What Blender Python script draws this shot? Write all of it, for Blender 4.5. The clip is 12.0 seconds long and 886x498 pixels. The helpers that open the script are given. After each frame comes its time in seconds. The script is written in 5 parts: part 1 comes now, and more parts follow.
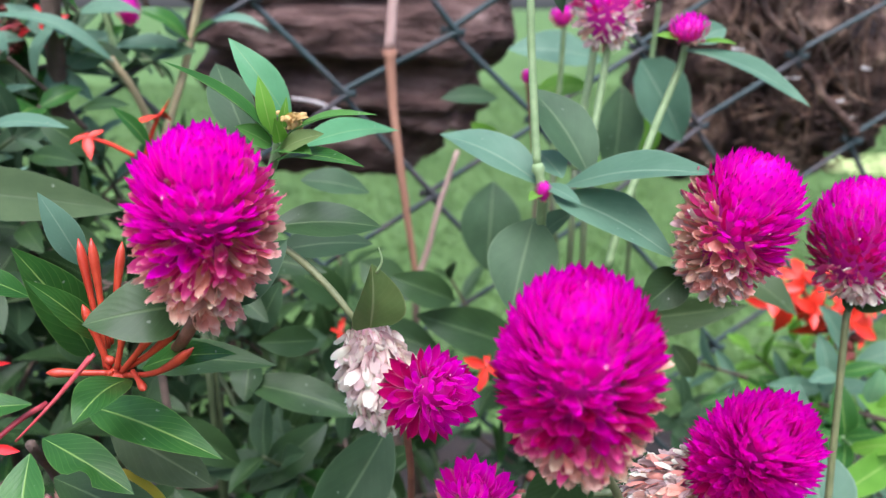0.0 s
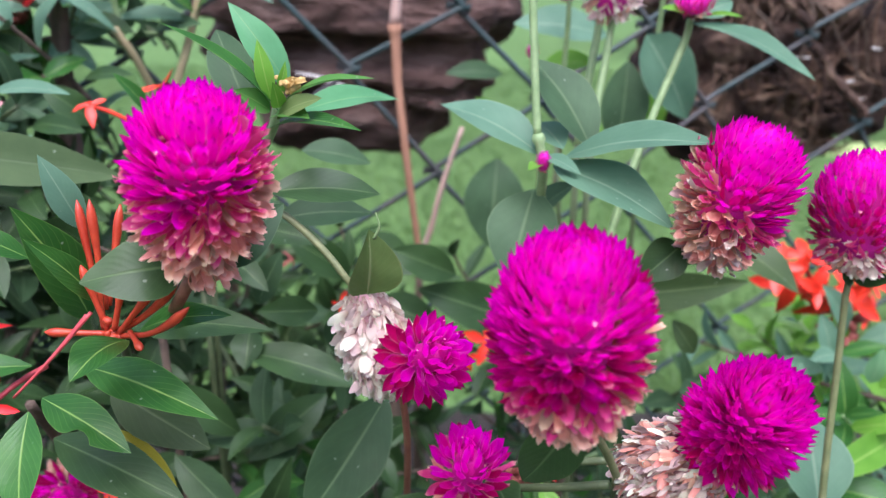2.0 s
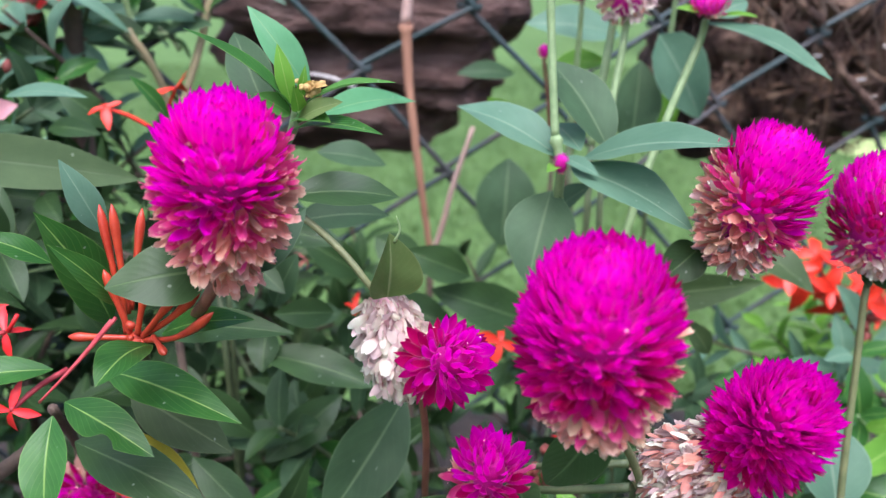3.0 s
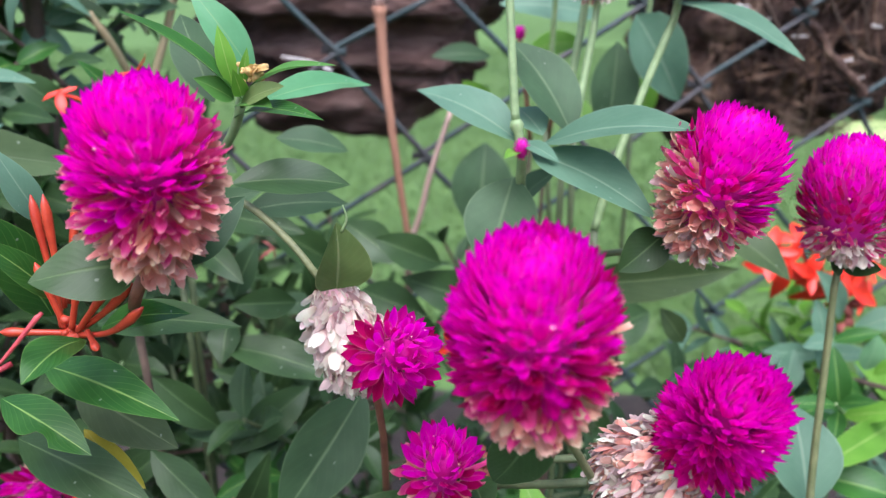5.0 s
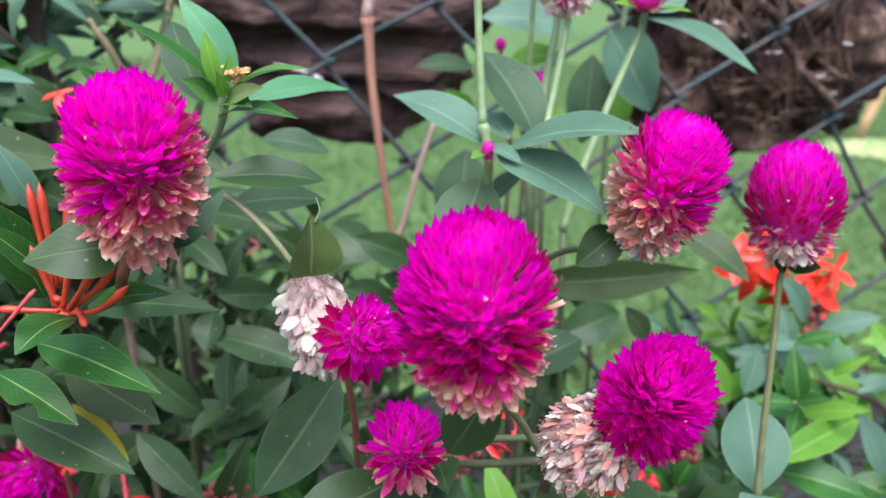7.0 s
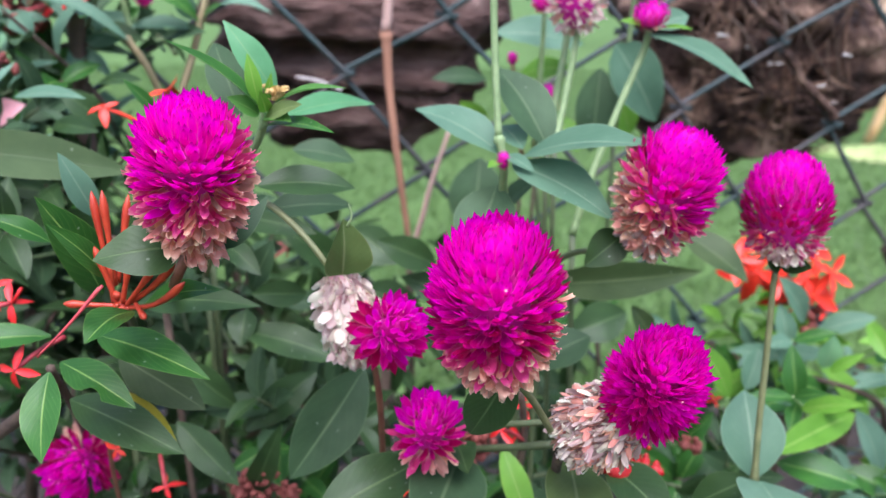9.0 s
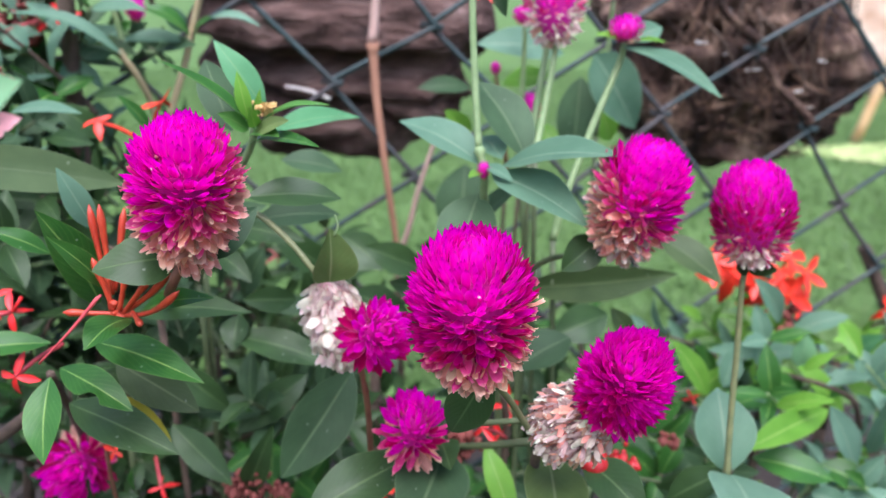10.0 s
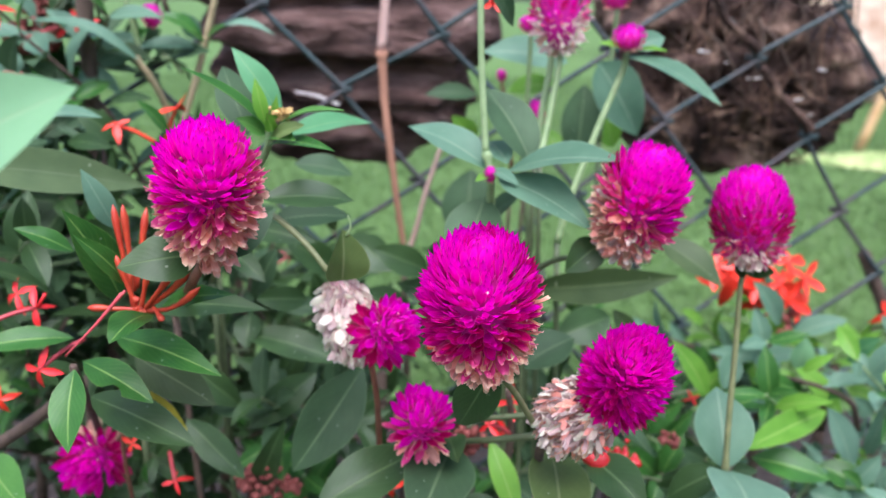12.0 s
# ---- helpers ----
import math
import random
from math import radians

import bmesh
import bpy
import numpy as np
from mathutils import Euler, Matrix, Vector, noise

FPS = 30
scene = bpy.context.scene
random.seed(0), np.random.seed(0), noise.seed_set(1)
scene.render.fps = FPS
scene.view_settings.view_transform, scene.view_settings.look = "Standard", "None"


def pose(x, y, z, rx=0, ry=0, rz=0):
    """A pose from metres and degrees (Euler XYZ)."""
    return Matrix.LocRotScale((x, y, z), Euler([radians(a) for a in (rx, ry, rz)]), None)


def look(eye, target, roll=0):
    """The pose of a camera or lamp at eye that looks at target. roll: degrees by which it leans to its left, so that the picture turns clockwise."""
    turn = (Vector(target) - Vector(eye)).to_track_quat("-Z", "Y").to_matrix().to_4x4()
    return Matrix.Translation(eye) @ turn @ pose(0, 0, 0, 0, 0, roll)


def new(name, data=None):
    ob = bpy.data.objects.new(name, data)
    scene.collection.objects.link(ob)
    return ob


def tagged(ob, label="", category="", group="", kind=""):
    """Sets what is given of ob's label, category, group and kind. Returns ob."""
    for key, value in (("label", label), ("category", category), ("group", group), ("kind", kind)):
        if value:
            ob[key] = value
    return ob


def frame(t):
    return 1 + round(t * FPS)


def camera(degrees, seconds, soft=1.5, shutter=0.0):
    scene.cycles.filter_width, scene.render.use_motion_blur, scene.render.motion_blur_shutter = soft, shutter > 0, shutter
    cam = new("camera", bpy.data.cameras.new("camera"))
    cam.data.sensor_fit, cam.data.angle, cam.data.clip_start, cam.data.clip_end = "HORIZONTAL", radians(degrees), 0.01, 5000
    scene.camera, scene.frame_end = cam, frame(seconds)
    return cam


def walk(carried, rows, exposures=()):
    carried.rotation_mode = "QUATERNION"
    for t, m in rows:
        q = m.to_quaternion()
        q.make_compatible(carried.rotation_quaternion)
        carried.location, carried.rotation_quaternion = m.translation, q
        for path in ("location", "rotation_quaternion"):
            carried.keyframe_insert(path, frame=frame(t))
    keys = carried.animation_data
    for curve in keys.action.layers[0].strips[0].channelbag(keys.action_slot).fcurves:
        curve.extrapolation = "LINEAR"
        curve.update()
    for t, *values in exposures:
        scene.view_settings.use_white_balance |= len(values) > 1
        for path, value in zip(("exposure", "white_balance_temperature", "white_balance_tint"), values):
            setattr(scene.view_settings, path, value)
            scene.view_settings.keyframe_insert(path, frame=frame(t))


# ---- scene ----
cam = camera(61.8, 12.0, 1.25)
cam.data.dof.use_dof = True
cam.data.dof.focus_distance = 0.142
cam.data.dof.aperture_fstop = 17.5
METRES, EYE, TILT, LEAN, TURN = 0.12, 0.50, -18.0, 0.0, 0.0
ROWS = [
    (0.0, 0.0, 0.0, 0.0, 0.0, -0.0, -0.0),
    (0.5, 0.0517, -0.0269, 0.0083, 0.37, -0.29, -0.12),
    (1.0, 0.0653, -0.0054, -0.0461, 0.47, -0.29, -0.73),
    (1.5, 0.0375, 0.0077, -0.0426, 0.46, -0.68, -0.86),
    (2.0, 0.0199, -0.0003, -0.0321, 0.65, -1.17, -0.65),
    (2.5, -0.0108, -0.0099, -0.0239, 0.83, -1.29, -0.55),
    (4.5, -0.0019, 0.0493, -0.0119, 0.96, -2.26, -0.3),
    (5.0, 0.0771, 0.0467, -0.0136, 0.97, -2.6, -0.19),
    (5.5, 0.1548, 0.0252, -0.0731, 0.88, -2.05, -0.95),
    (6.0, 0.1698, -0.0059, -0.1015, 0.79, -1.54, -1.41),
    (6.5, 0.1646, -0.0265, -0.0676, 0.78, -1.56, -1.25),
    (7.0, 0.1388, -0.0557, -0.0471, 0.85, -1.63, -1.0),
    (9.0, 0.1172, -0.1927, -0.0526, 1.52, -1.21, -0.99),
    (9.5, 0.09, -0.232, -0.073, 1.32, -1.12, -1.02),
    (10.0, 0.1413, -0.2682, -0.0384, 0.94, -1.08, -0.48),
    (10.5, 0.1634, -0.2952, -0.0254, 0.96, -0.89, -0.34),
    (11.0, 0.1417, -0.3268, -0.027, 1.12, -0.55, -0.56),
    (11.5, 0.1343, -0.3502, -0.0403, 1.2, -0.49, -0.66),
    (12.0, 0.1311, -0.331, -0.0497, 1.2, -0.62, -0.81),
]
walk(cam, [(t, pose(0, 0, EYE, TILT, LEAN, TURN) @ pose(METRES * x, METRES * y, METRES * z, 90 + pitch, roll, yaw)) for t, x, y, z, yaw, pitch, roll in ROWS],
     [(0.0, 0.86, 5650, 19), (12.0, 0.86, 5650, 19)])

# ---- light: open shade under a bright, hazy sky ----
world = bpy.data.worlds.new("sky")
scene.world = world
world.use_nodes = True
wn, wl = world.node_tree.nodes, world.node_tree.links
sky = wn.new("ShaderNodeTexSky")
sky.sky_type = "NISHITA"
sky.sun_disc = False
sky.sun_elevation = radians(58)
sky.sun_rotation = radians(200)
sky.air_density, sky.dust_density, sky.ozone_density = 1.0, 4.0, 1.0
wl.new(sky.outputs[0], wn["Background"].inputs[0])
wn["Background"].inputs[1].default_value = 0.15
sun = bpy.data.lights.new("sun", "SUN")
sun.energy, sun.angle, sun.color = 2.85, radians(42), (1.0, 0.96, 0.9)
sun_ob = new("sun", sun)
sun_ob.matrix_world = look((0.5, -1.0, 3.4), (0, 0.1, 0.4))


# ---- materials ----
def material(name, rough=0.6, spec=0.5):
    m = bpy.data.materials.new(name)
    m.use_nodes = True
    n, l = m.node_tree.nodes, m.node_tree.links
    b = n["Principled BSDF"]
    b.inputs["Roughness"].default_value = rough
    b.inputs["Specular IOR Level"].default_value = spec
    return m, n, l, b


def ramp(n, l, src, stops):
    r = n.new("ShaderNodeValToRGB")
    while len(r.color_ramp.elements) < len(stops):
        r.color_ramp.elements.new(0.5)
    for e, (p, c) in zip(r.color_ramp.elements, stops):
        e.position, e.color = p, (*c, 1)
    l.new(src, r.inputs[0])
    return r.outputs[0]


def mix(n, l, a, b, f, kind="MIX"):
    x = n.new("ShaderNodeMix")
    x.data_type, x.blend_type = "RGBA", kind
    for s, v in ((x.inputs[6], a), (x.inputs[7], b), (x.inputs[0], f)):
        if isinstance(v, (tuple, float)):
            s.default_value = (*v, 1) if isinstance(v, tuple) else v
        else:
            l.new(v, s)
    return x.outputs[2]


def noise_tex(n, l, scale, detail=4, coord="Object", stretch=None):
    c = n.new("ShaderNodeTexCoord")
    t = n.new("ShaderNodeTexNoise")
    t.inputs["Scale"].default_value, t.inputs["Detail"].default_value = scale, detail
    src = c.outputs[coord]
    if stretch:
        mp = n.new("ShaderNodeMapping")
        mp.inputs["Scale"].default_value = stretch
        l.new(src, mp.inputs[0])
        src = mp.outputs[0]
    l.new(src, t.inputs["Vector"])
    return t.outputs[0]


def math_node(n, l, op, a, b=None):
    x = n.new("ShaderNodeMath")
    x.operation = op
    for s, v in zip(x.inputs, (a, b)):
        if v is None:
            continue
        if isinstance(v, (int, float)):
            s.default_value = v
        else:
            l.new(v, s)
    return x.outputs[0]


def bumped(n, l, b, height, strength=0.3, dist=0.001):
    k = n.new("ShaderNodeBump")
    k.inputs["Strength"].default_value, k.inputs["Distance"].default_value = strength, dist
    l.new(height, k.inputs["Height"])
    l.new(k.outputs[0], b.inputs["Normal"])
    return k


def thin(m, n, l, b, colour, share):
    """Lets part of the light through a thin blade."""
    out = n["Material Output"]
    t = n.new("ShaderNodeBsdfTranslucent")
    l.new(colour, t.inputs[0])
    s = n.new("ShaderNodeMixShader")
    s.inputs[0].default_value = share
    l.new(b.outputs[0], s.inputs[1])
    l.new(t.outputs[0], s.inputs[2])
    l.new(s.outputs[0], out.inputs[0])


def leaf_material(name, dark, light, rib, rough, share=0.25, veins=0.5, spot=None):
    m, n, l, b = material(name, rough, 0.25)
    uv = n.new("ShaderNodeTexCoord").outputs["UV"]
    sep = n.new("ShaderNodeSeparateXYZ")
    l.new(uv, sep.inputs[0])
    u, v = sep.outputs[0], sep.outputs[1]
    off = math_node(n, l, "ABSOLUTE", math_node(n, l, "SUBTRACT", u, 0.5))
    # side veins run forward from the midrib
    ph = math_node(n, l, "SUBTRACT", math_node(n, l, "MULTIPLY", v, 60.0), math_node(n, l, "MULTIPLY", off, 46.0))
    wave = math_node(n, l, "SINE", ph)
    info = n.new("ShaderNodeObjectInfo").outputs["Random"]
    grain = noise_tex(n, l, 90, 5)
    patch = noise_tex(n, l, 1300, 3)
    base = ramp(n, l, grain, [(0.3, dark), (0.7, light)])
    base = mix(n, l, base, mix(n, l, (0.55, 0.7, 0.5), (1.12, 1.2, 1.1), info), 0.65, "MULTIPLY")
    vein = ramp(n, l, wave, [(0.86, (0, 0, 0)), (1.0, (1, 1, 1))])
    base = mix(n, l, base, rib, math_node(n, l, "MULTIPLY", vein, 0.1 * veins))
    mid = ramp(n, l, off, [(0.008, (1, 1, 1)), (0.035, (0, 0, 0))])
    base = mix(n, l, base, rib, math_node(n, l, "MULTIPLY", mid, 0.3 + 0.4 * veins))
    edge = ramp(n, l, off, [(0.47, (0, 0, 0)), (0.5, (1, 1, 1))])
    base = mix(n, l, base, rib, math_node(n, l, "MULTIPLY", edge, 0.35))
    blotch = noise_tex(n, l, 28, 5)
    base = mix(n, l, base, mix(n, l, (0.62, 0.66, 0.5), (1.35, 1.25, 1.2), blotch), 0.75, "MULTIPLY")
    speck = ramp(n, l, noise_tex(n, l, 420, 2), [(0.74, (0, 0, 0)), (0.79, (1, 1, 1))])
    base = mix(n, l, base, (0.4, 0.45, 0.36), math_node(n, l, "MULTIPLY", speck, 0.35))
    if spot:
        sp = ramp(n, l, noise_tex(n, l, 160, 3), [(0.62, (0, 0, 0)), (0.72, (1, 1, 1))])
        base = mix(n, l, base, spot, math_node(n, l, "MULTIPLY", sp, 0.5))
    l.new(base, b.inputs["Base Color"])
    h = math_node(n, l, "ADD", math_node(n, l, "MULTIPLY", wave, 0.07 * veins), math_node(n, l, "MULTIPLY", patch, 0.22))
    h = math_node(n, l, "SUBTRACT", h, math_node(n, l, "MULTIPLY", mid, 0.8))
    bumped(n, l, b, h, 0.22, 0.0006)
    thin(m, n, l, b, base, share)
    return m


def bract_material(name, root, body, tip, rough=0.36, share=0.58):
    m, n, l, b = material(name, rough, 0.35)
    uv = n.new("ShaderNodeTexCoord").outputs["UV"]
    sep = n.new("ShaderNodeSeparateXYZ")
    l.new(uv, sep.inputs[0])
    # the magenta kinds get a darker root, which paints shade between bracts
    base = ramp(n, l, sep.outputs[1], [(0.05, root), (0.4, body), (0.84, body), (0.99, tip)])
    info = n.new("ShaderNodeObjectInfo").outputs["Random"]
    base = mix(n, l, base, mix(n, l, (0.9, 0.8, 0.85), (1.06, 1.3, 1.12), info), 1.0, "MULTIPLY")
    island = n.new("ShaderNodeNewGeometry").outputs["Random Per Island"]
    base = mix(n, l, base, mix(n, l, (0.85, 0.8, 0.8), (1.05, 1.15, 1.1), island), 0.7, "MULTIPLY")
    # pale woolly margins towards the root, made stronger and longer to paint glints
    off = math_node(n, l, "ABSOLUTE", math_node(n, l, "SUBTRACT", sep.outputs[0], 0.5))
    rim = math_node(n, l, "MULTIPLY", ramp(n, l, off, [(0.38, (0, 0, 0)), (0.5, (1, 1, 1))]), ramp(n, l, sep.outputs[1], [(0.3, (1, 1, 1)), (0.85, (0, 0, 0))]))
    base = mix(n, l, base, (0.9, 0.5, 0.62), math_node(n, l, "MULTIPLY", rim, 0.36))
    streak = noise_tex(n, l, 60, 3, "UV", (14.0, 0.6, 1.0))
    base = mix(n, l, base, mix(n, l, (0.88, 0.8, 0.84), (1.1, 1.2, 1.14), streak), 0.7, "MULTIPLY")
    l.new(base, b.inputs["Base Color"])
    bumped(n, l, b, streak, 0.25, 0.0004)
    thin(m, n, l, b, base, share)
    return m


def plain_material(name, dark, light, scale, rough=0.6, strength=0.3, dist=0.0008, stretch=None, metal=0.0):
    m, n, l, b = material(name, rough)
    b.inputs["Metallic"].default_value = metal
    t = noise_tex(n, l, scale, 6, "Object", stretch)
    t2 = noise_tex(n, l, scale * 6.3, 4, "Object", stretch)
    base = ramp(n, l, t, [(0.3, dark), (0.7, light)])
    base = mix(n, l, base, mix(n, l, (0.7, 0.7, 0.7), (1.25, 1.25, 1.25), t2), 0.6, "MULTIPLY")
    l.new(base, b.inputs["Base Color"])
    bumped(n, l, b, t2, strength, dist)
    return m


MAT = {
    "tanstem": plain_material("tan_stem", (0.26, 0.2, 0.1), (0.38, 0.32, 0.17), 160, 0.6, 0.4, 0.0004),
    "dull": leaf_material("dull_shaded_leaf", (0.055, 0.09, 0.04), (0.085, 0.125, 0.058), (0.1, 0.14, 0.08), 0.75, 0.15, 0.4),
    "sprout": leaf_material("sprouting_leaf", (0.09, 0.25, 0.12), (0.13, 0.33, 0.175), (0.26, 0.43, 0.2), 0.4, 0.3, 0.3),
    "grey": leaf_material("greyish_leaf", (0.036, 0.072, 0.036), (0.062, 0.115, 0.06), (0.17, 0.25, 0.13), 0.56, 0.2, 0.4),
    # lighter leaf with a blue-green sky sheen put into its base colour
    "pale": leaf_material("pale_leaf", (0.11, 0.21, 0.16), (0.16, 0.275, 0.215), (0.3, 0.42, 0.3), 0.5, 0.25, 0.4),
    "gloss": leaf_material("glossy_leaf", (0.022, 0.088, 0.018), (0.05, 0.155, 0.03), (0.24, 0.4, 0.1), 0.33, 0.2, 1.0),
    # deep green; on inner and low leaves the dark tone also paints shade
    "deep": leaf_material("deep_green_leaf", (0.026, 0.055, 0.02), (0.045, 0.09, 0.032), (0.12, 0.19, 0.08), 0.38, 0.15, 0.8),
    "young": leaf_material("young_leaf", (0.13, 0.31, 0.035), (0.2, 0.41, 0.06), (0.38, 0.52, 0.16), 0.38, 0.35, 0.6),
    "shootleaf": leaf_material("shoot_leaf", (0.07, 0.19, 0.04), (0.11, 0.26, 0.06), (0.24, 0.38, 0.12), 0.36, 0.3, 0.5),
    "mint": leaf_material("fresh_mint_leaf", (0.18, 0.35, 0.2), (0.23, 0.42, 0.25), (0.3, 0.45, 0.27), 0.4, 0.3, 0.3),
    "olive": leaf_material("olive_leaf", (0.1, 0.15, 0.05), (0.16, 0.22, 0.08), (0.3, 0.36, 0.18), 0.5, 0.3, 0.5),
    "yellow": leaf_material("yellowed_leaf", (0.4, 0.34, 0.04), (0.6, 0.5, 0.07), (0.6, 0.6, 0.25), 0.5, 0.3, 0.5),
    "brown": leaf_material("dull_brownish_leaf", (0.045, 0.075, 0.03), (0.08, 0.115, 0.048), (0.14, 0.19, 0.09), 0.5, 0.2, 0.7),
    "fresh": bract_material("fresh_bract", (0.68, 0.006, 0.4), (0.99, 0.001, 0.7), (0.58, 0.001, 0.3)),
    "mid": bract_material("ripe_bract", (0.52, 0.006, 0.25), (0.84, 0.002, 0.39), (0.46, 0.002, 0.18)),
    "old": bract_material("older_bract", (0.38, 0.006, 0.11), (0.58, 0.002, 0.15), (0.42, 0.003, 0.11)),
    "blush": bract_material("fading_bract", (0.8, 0.36, 0.36), (0.8, 0.06, 0.3), (0.86, 0.3, 0.38), 0.55),
    "tan": bract_material("dry_bract", (0.72, 0.22, 0.19), (0.9, 0.39, 0.32), (0.95, 0.59, 0.49), 0.6, 0.38),
    "dun": bract_material("brown_dry_bract", (0.36, 0.17, 0.13), (0.55, 0.3, 0.23), (0.72, 0.48, 0.38), 0.65, 0.35),
    "white": bract_material("bleached_bract", (0.5, 0.3, 0.27), (0.84, 0.66, 0.62), (0.92, 0.8, 0.77), 0.7, 0.35),
    "mauve": bract_material("greyish_dry_bract", (0.42, 0.27, 0.25), (0.66, 0.48, 0.45), (0.8, 0.66, 0.63), 0.7, 0.35),
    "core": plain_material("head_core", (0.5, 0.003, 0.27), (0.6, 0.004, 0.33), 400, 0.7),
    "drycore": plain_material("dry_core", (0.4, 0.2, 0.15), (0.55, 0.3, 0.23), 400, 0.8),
    "floret": plain_material("floret_tip", (0.9, 0.25, 0.42), (0.92, 0.45, 0.5), 500, 0.5),
    "stem": plain_material("green_stem", (0.17, 0.26, 0.1), (0.26, 0.36, 0.165), 260, 0.55, 0.4, 0.0004),
    "olivestem": plain_material("olive_stem", (0.12, 0.14, 0.055), (0.2, 0.21, 0.09), 260, 0.55, 0.4, 0.0004),
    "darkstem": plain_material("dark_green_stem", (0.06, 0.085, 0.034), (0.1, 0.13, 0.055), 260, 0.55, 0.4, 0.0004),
    "redstem": plain_material("reddish_stem", (0.15, 0.055, 0.035), (0.23, 0.1, 0.055), 260, 0.6),
    "pinktube": plain_material("pink_style", (0.36, 0.03, 0.045), (0.5, 0.07, 0.075), 300, 0.45),
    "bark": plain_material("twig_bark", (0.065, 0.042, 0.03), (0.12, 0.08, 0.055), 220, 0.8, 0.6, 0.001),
    "stick": plain_material("dry_stick_bark", (0.27, 0.125, 0.075), (0.44, 0.225, 0.14), 120, 0.75, 0.6, 0.0008, (1, 1, 0.15)),
    "palestick": plain_material("grey_stick_bark", (0.36, 0.22, 0.18), (0.54, 0.38, 0.32), 120, 0.8, 0.6, 0.0008, (1, 1, 0.15)),
    "orange": plain_material("orange_petal", (0.66, 0.018, 0.006), (0.8, 0.042, 0.012), 200, 0.45, 0.2, 0.0003),
    "red": plain_material("red_petal", (0.6, 0.01, 0.014), (0.74, 0.026, 0.024), 200, 0.45, 0.2, 0.0003),
    "budred": plain_material("orange_red_bud", (0.36, 0.028, 0.012), (0.52, 0.06, 0.02), 260, 0.4, 0.25, 0.0004),
    "blossom": plain_material("pale_pink_petal", (0.66, 0.28, 0.32), (0.8, 0.42, 0.44), 90, 0.5, 0.2, 0.0003),
    "berry": plain_material("red_berry_skin", (0.36, 0.01, 0.013), (0.46, 0.02, 0.02), 150, 0.25),
    "seedhead": plain_material("dry_red_brown_cluster", (0.16, 0.03, 0.025), (0.26, 0.07, 0.05), 300, 0.7),
    "golden": plain_material("golden_dry_cluster", (0.4, 0.25, 0.07), (0.6, 0.42, 0.16), 500, 0.7),
    "soil": plain_material("dark_soil", (0.02, 0.014, 0.01), (0.05, 0.035, 0.025), 60, 0.95, 0.8, 0.01),
    # mottled pale tones paint dappled sunlight on the far slope
    "dapple": plain_material("sunlit_dapple", (0.46, 0.27, 0.15), (0.88, 0.76, 0.6), 9, 0.85),
    "post": plain_material("weathered_post", (0.5, 0.3, 0.14), (0.62, 0.42, 0.22), 30, 0.8),
}


def log_material(name, a, b_, c, stretch):
    m, n, l, b = material(name, 0.85, 0.3)
    t = noise_tex(n, l, 60, 8, "Object", stretch)
    t2 = noise_tex(n, l, 220, 6, "Object", stretch)
    t3 = noise_tex(n, l, 14, 3)
    base = ramp(n, l, t, [(0.3, a), (0.52, b_), (0.75, c)])
    base = mix(n, l, base, mix(n, l, (0.45, 0.42, 0.4), (1.4, 1.4, 1.4), t2), 0.7, "MULTIPLY")
    base = mix(n, l, base, mix(n, l, (0.55, 0.5, 0.5), (1.3, 1.25, 1.2), t3), 0.7, "MULTIPLY")
    l.new(base, b.inputs["Base Color"])
    bumped(n, l, b, math_node(n, l, "ADD", t, t2), 0.9, 0.006)
    return m


MAT["log"] = log_material("weathered_log", (0.03, 0.018, 0.015), (0.14, 0.085, 0.072), (0.33, 0.235, 0.205), (0.45, 1, 1.3))
MAT["rootball"] = log_material("matted_root", (0.010, 0.006, 0.005), (0.09, 0.054, 0.040), (0.40, 0.28, 0.20), (1, 1, 0.6))
MAT["fibre"] = log_material("root_fibre", (0.04, 0.022, 0.015), (0.21, 0.13, 0.085), (0.5, 0.37, 0.27), (1, 1, 0.6))


def wire_material():
    """Green plastic coating, worn to dull brown in places."""
    m, n, l, b = material("green_wire_coating", 0.5, 0.35)
    t = noise_tex(n, l, 90, 5)
    base = ramp(n, l, t, [(0.3, (0.024, 0.043, 0.042)), (0.7, (0.048, 0.074, 0.074))])
    worn = ramp(n, l, noise_tex(n, l, 26, 3), [(0.5, (0, 0, 0)), (0.62, (1, 1, 1))])
    base = mix(n, l, base, (0.1, 0.065, 0.068), math_node(n, l, "MULTIPLY", worn, 0.5))
    l.new(base, b.inputs["Base Color"])
    bumped(n, l, b, noise_tex(n, l, 500, 4), 0.3, 0.0005)
    return m


MAT["wire"] = wire_material()
MAT["chip"] = plain_material("pale_chip", (0.5, 0.45, 0.42), (0.7, 0.66, 0.62), 200, 0.7)


def ground_material():
    m, n, l, b = material("lawn_ground", 0.9, 0.2)
    a = noise_tex(n, l, 2.2, 4)
    c = noise_tex(n, l, 90, 5)
    base = ramp(n, l, a, [(0.3, (0.075, 0.14, 0.038)), (0.7, (0.118, 0.205, 0.062))])
    base = mix(n, l, base, mix(n, l, (0.7, 0.74, 0.7), (1.28, 1.24, 1.2), c), 0.8, "MULTIPLY")
    l.new(base, b.inputs["Base Color"])
    bumped(n, l, b, c, 0.25, 0.01)
    return m


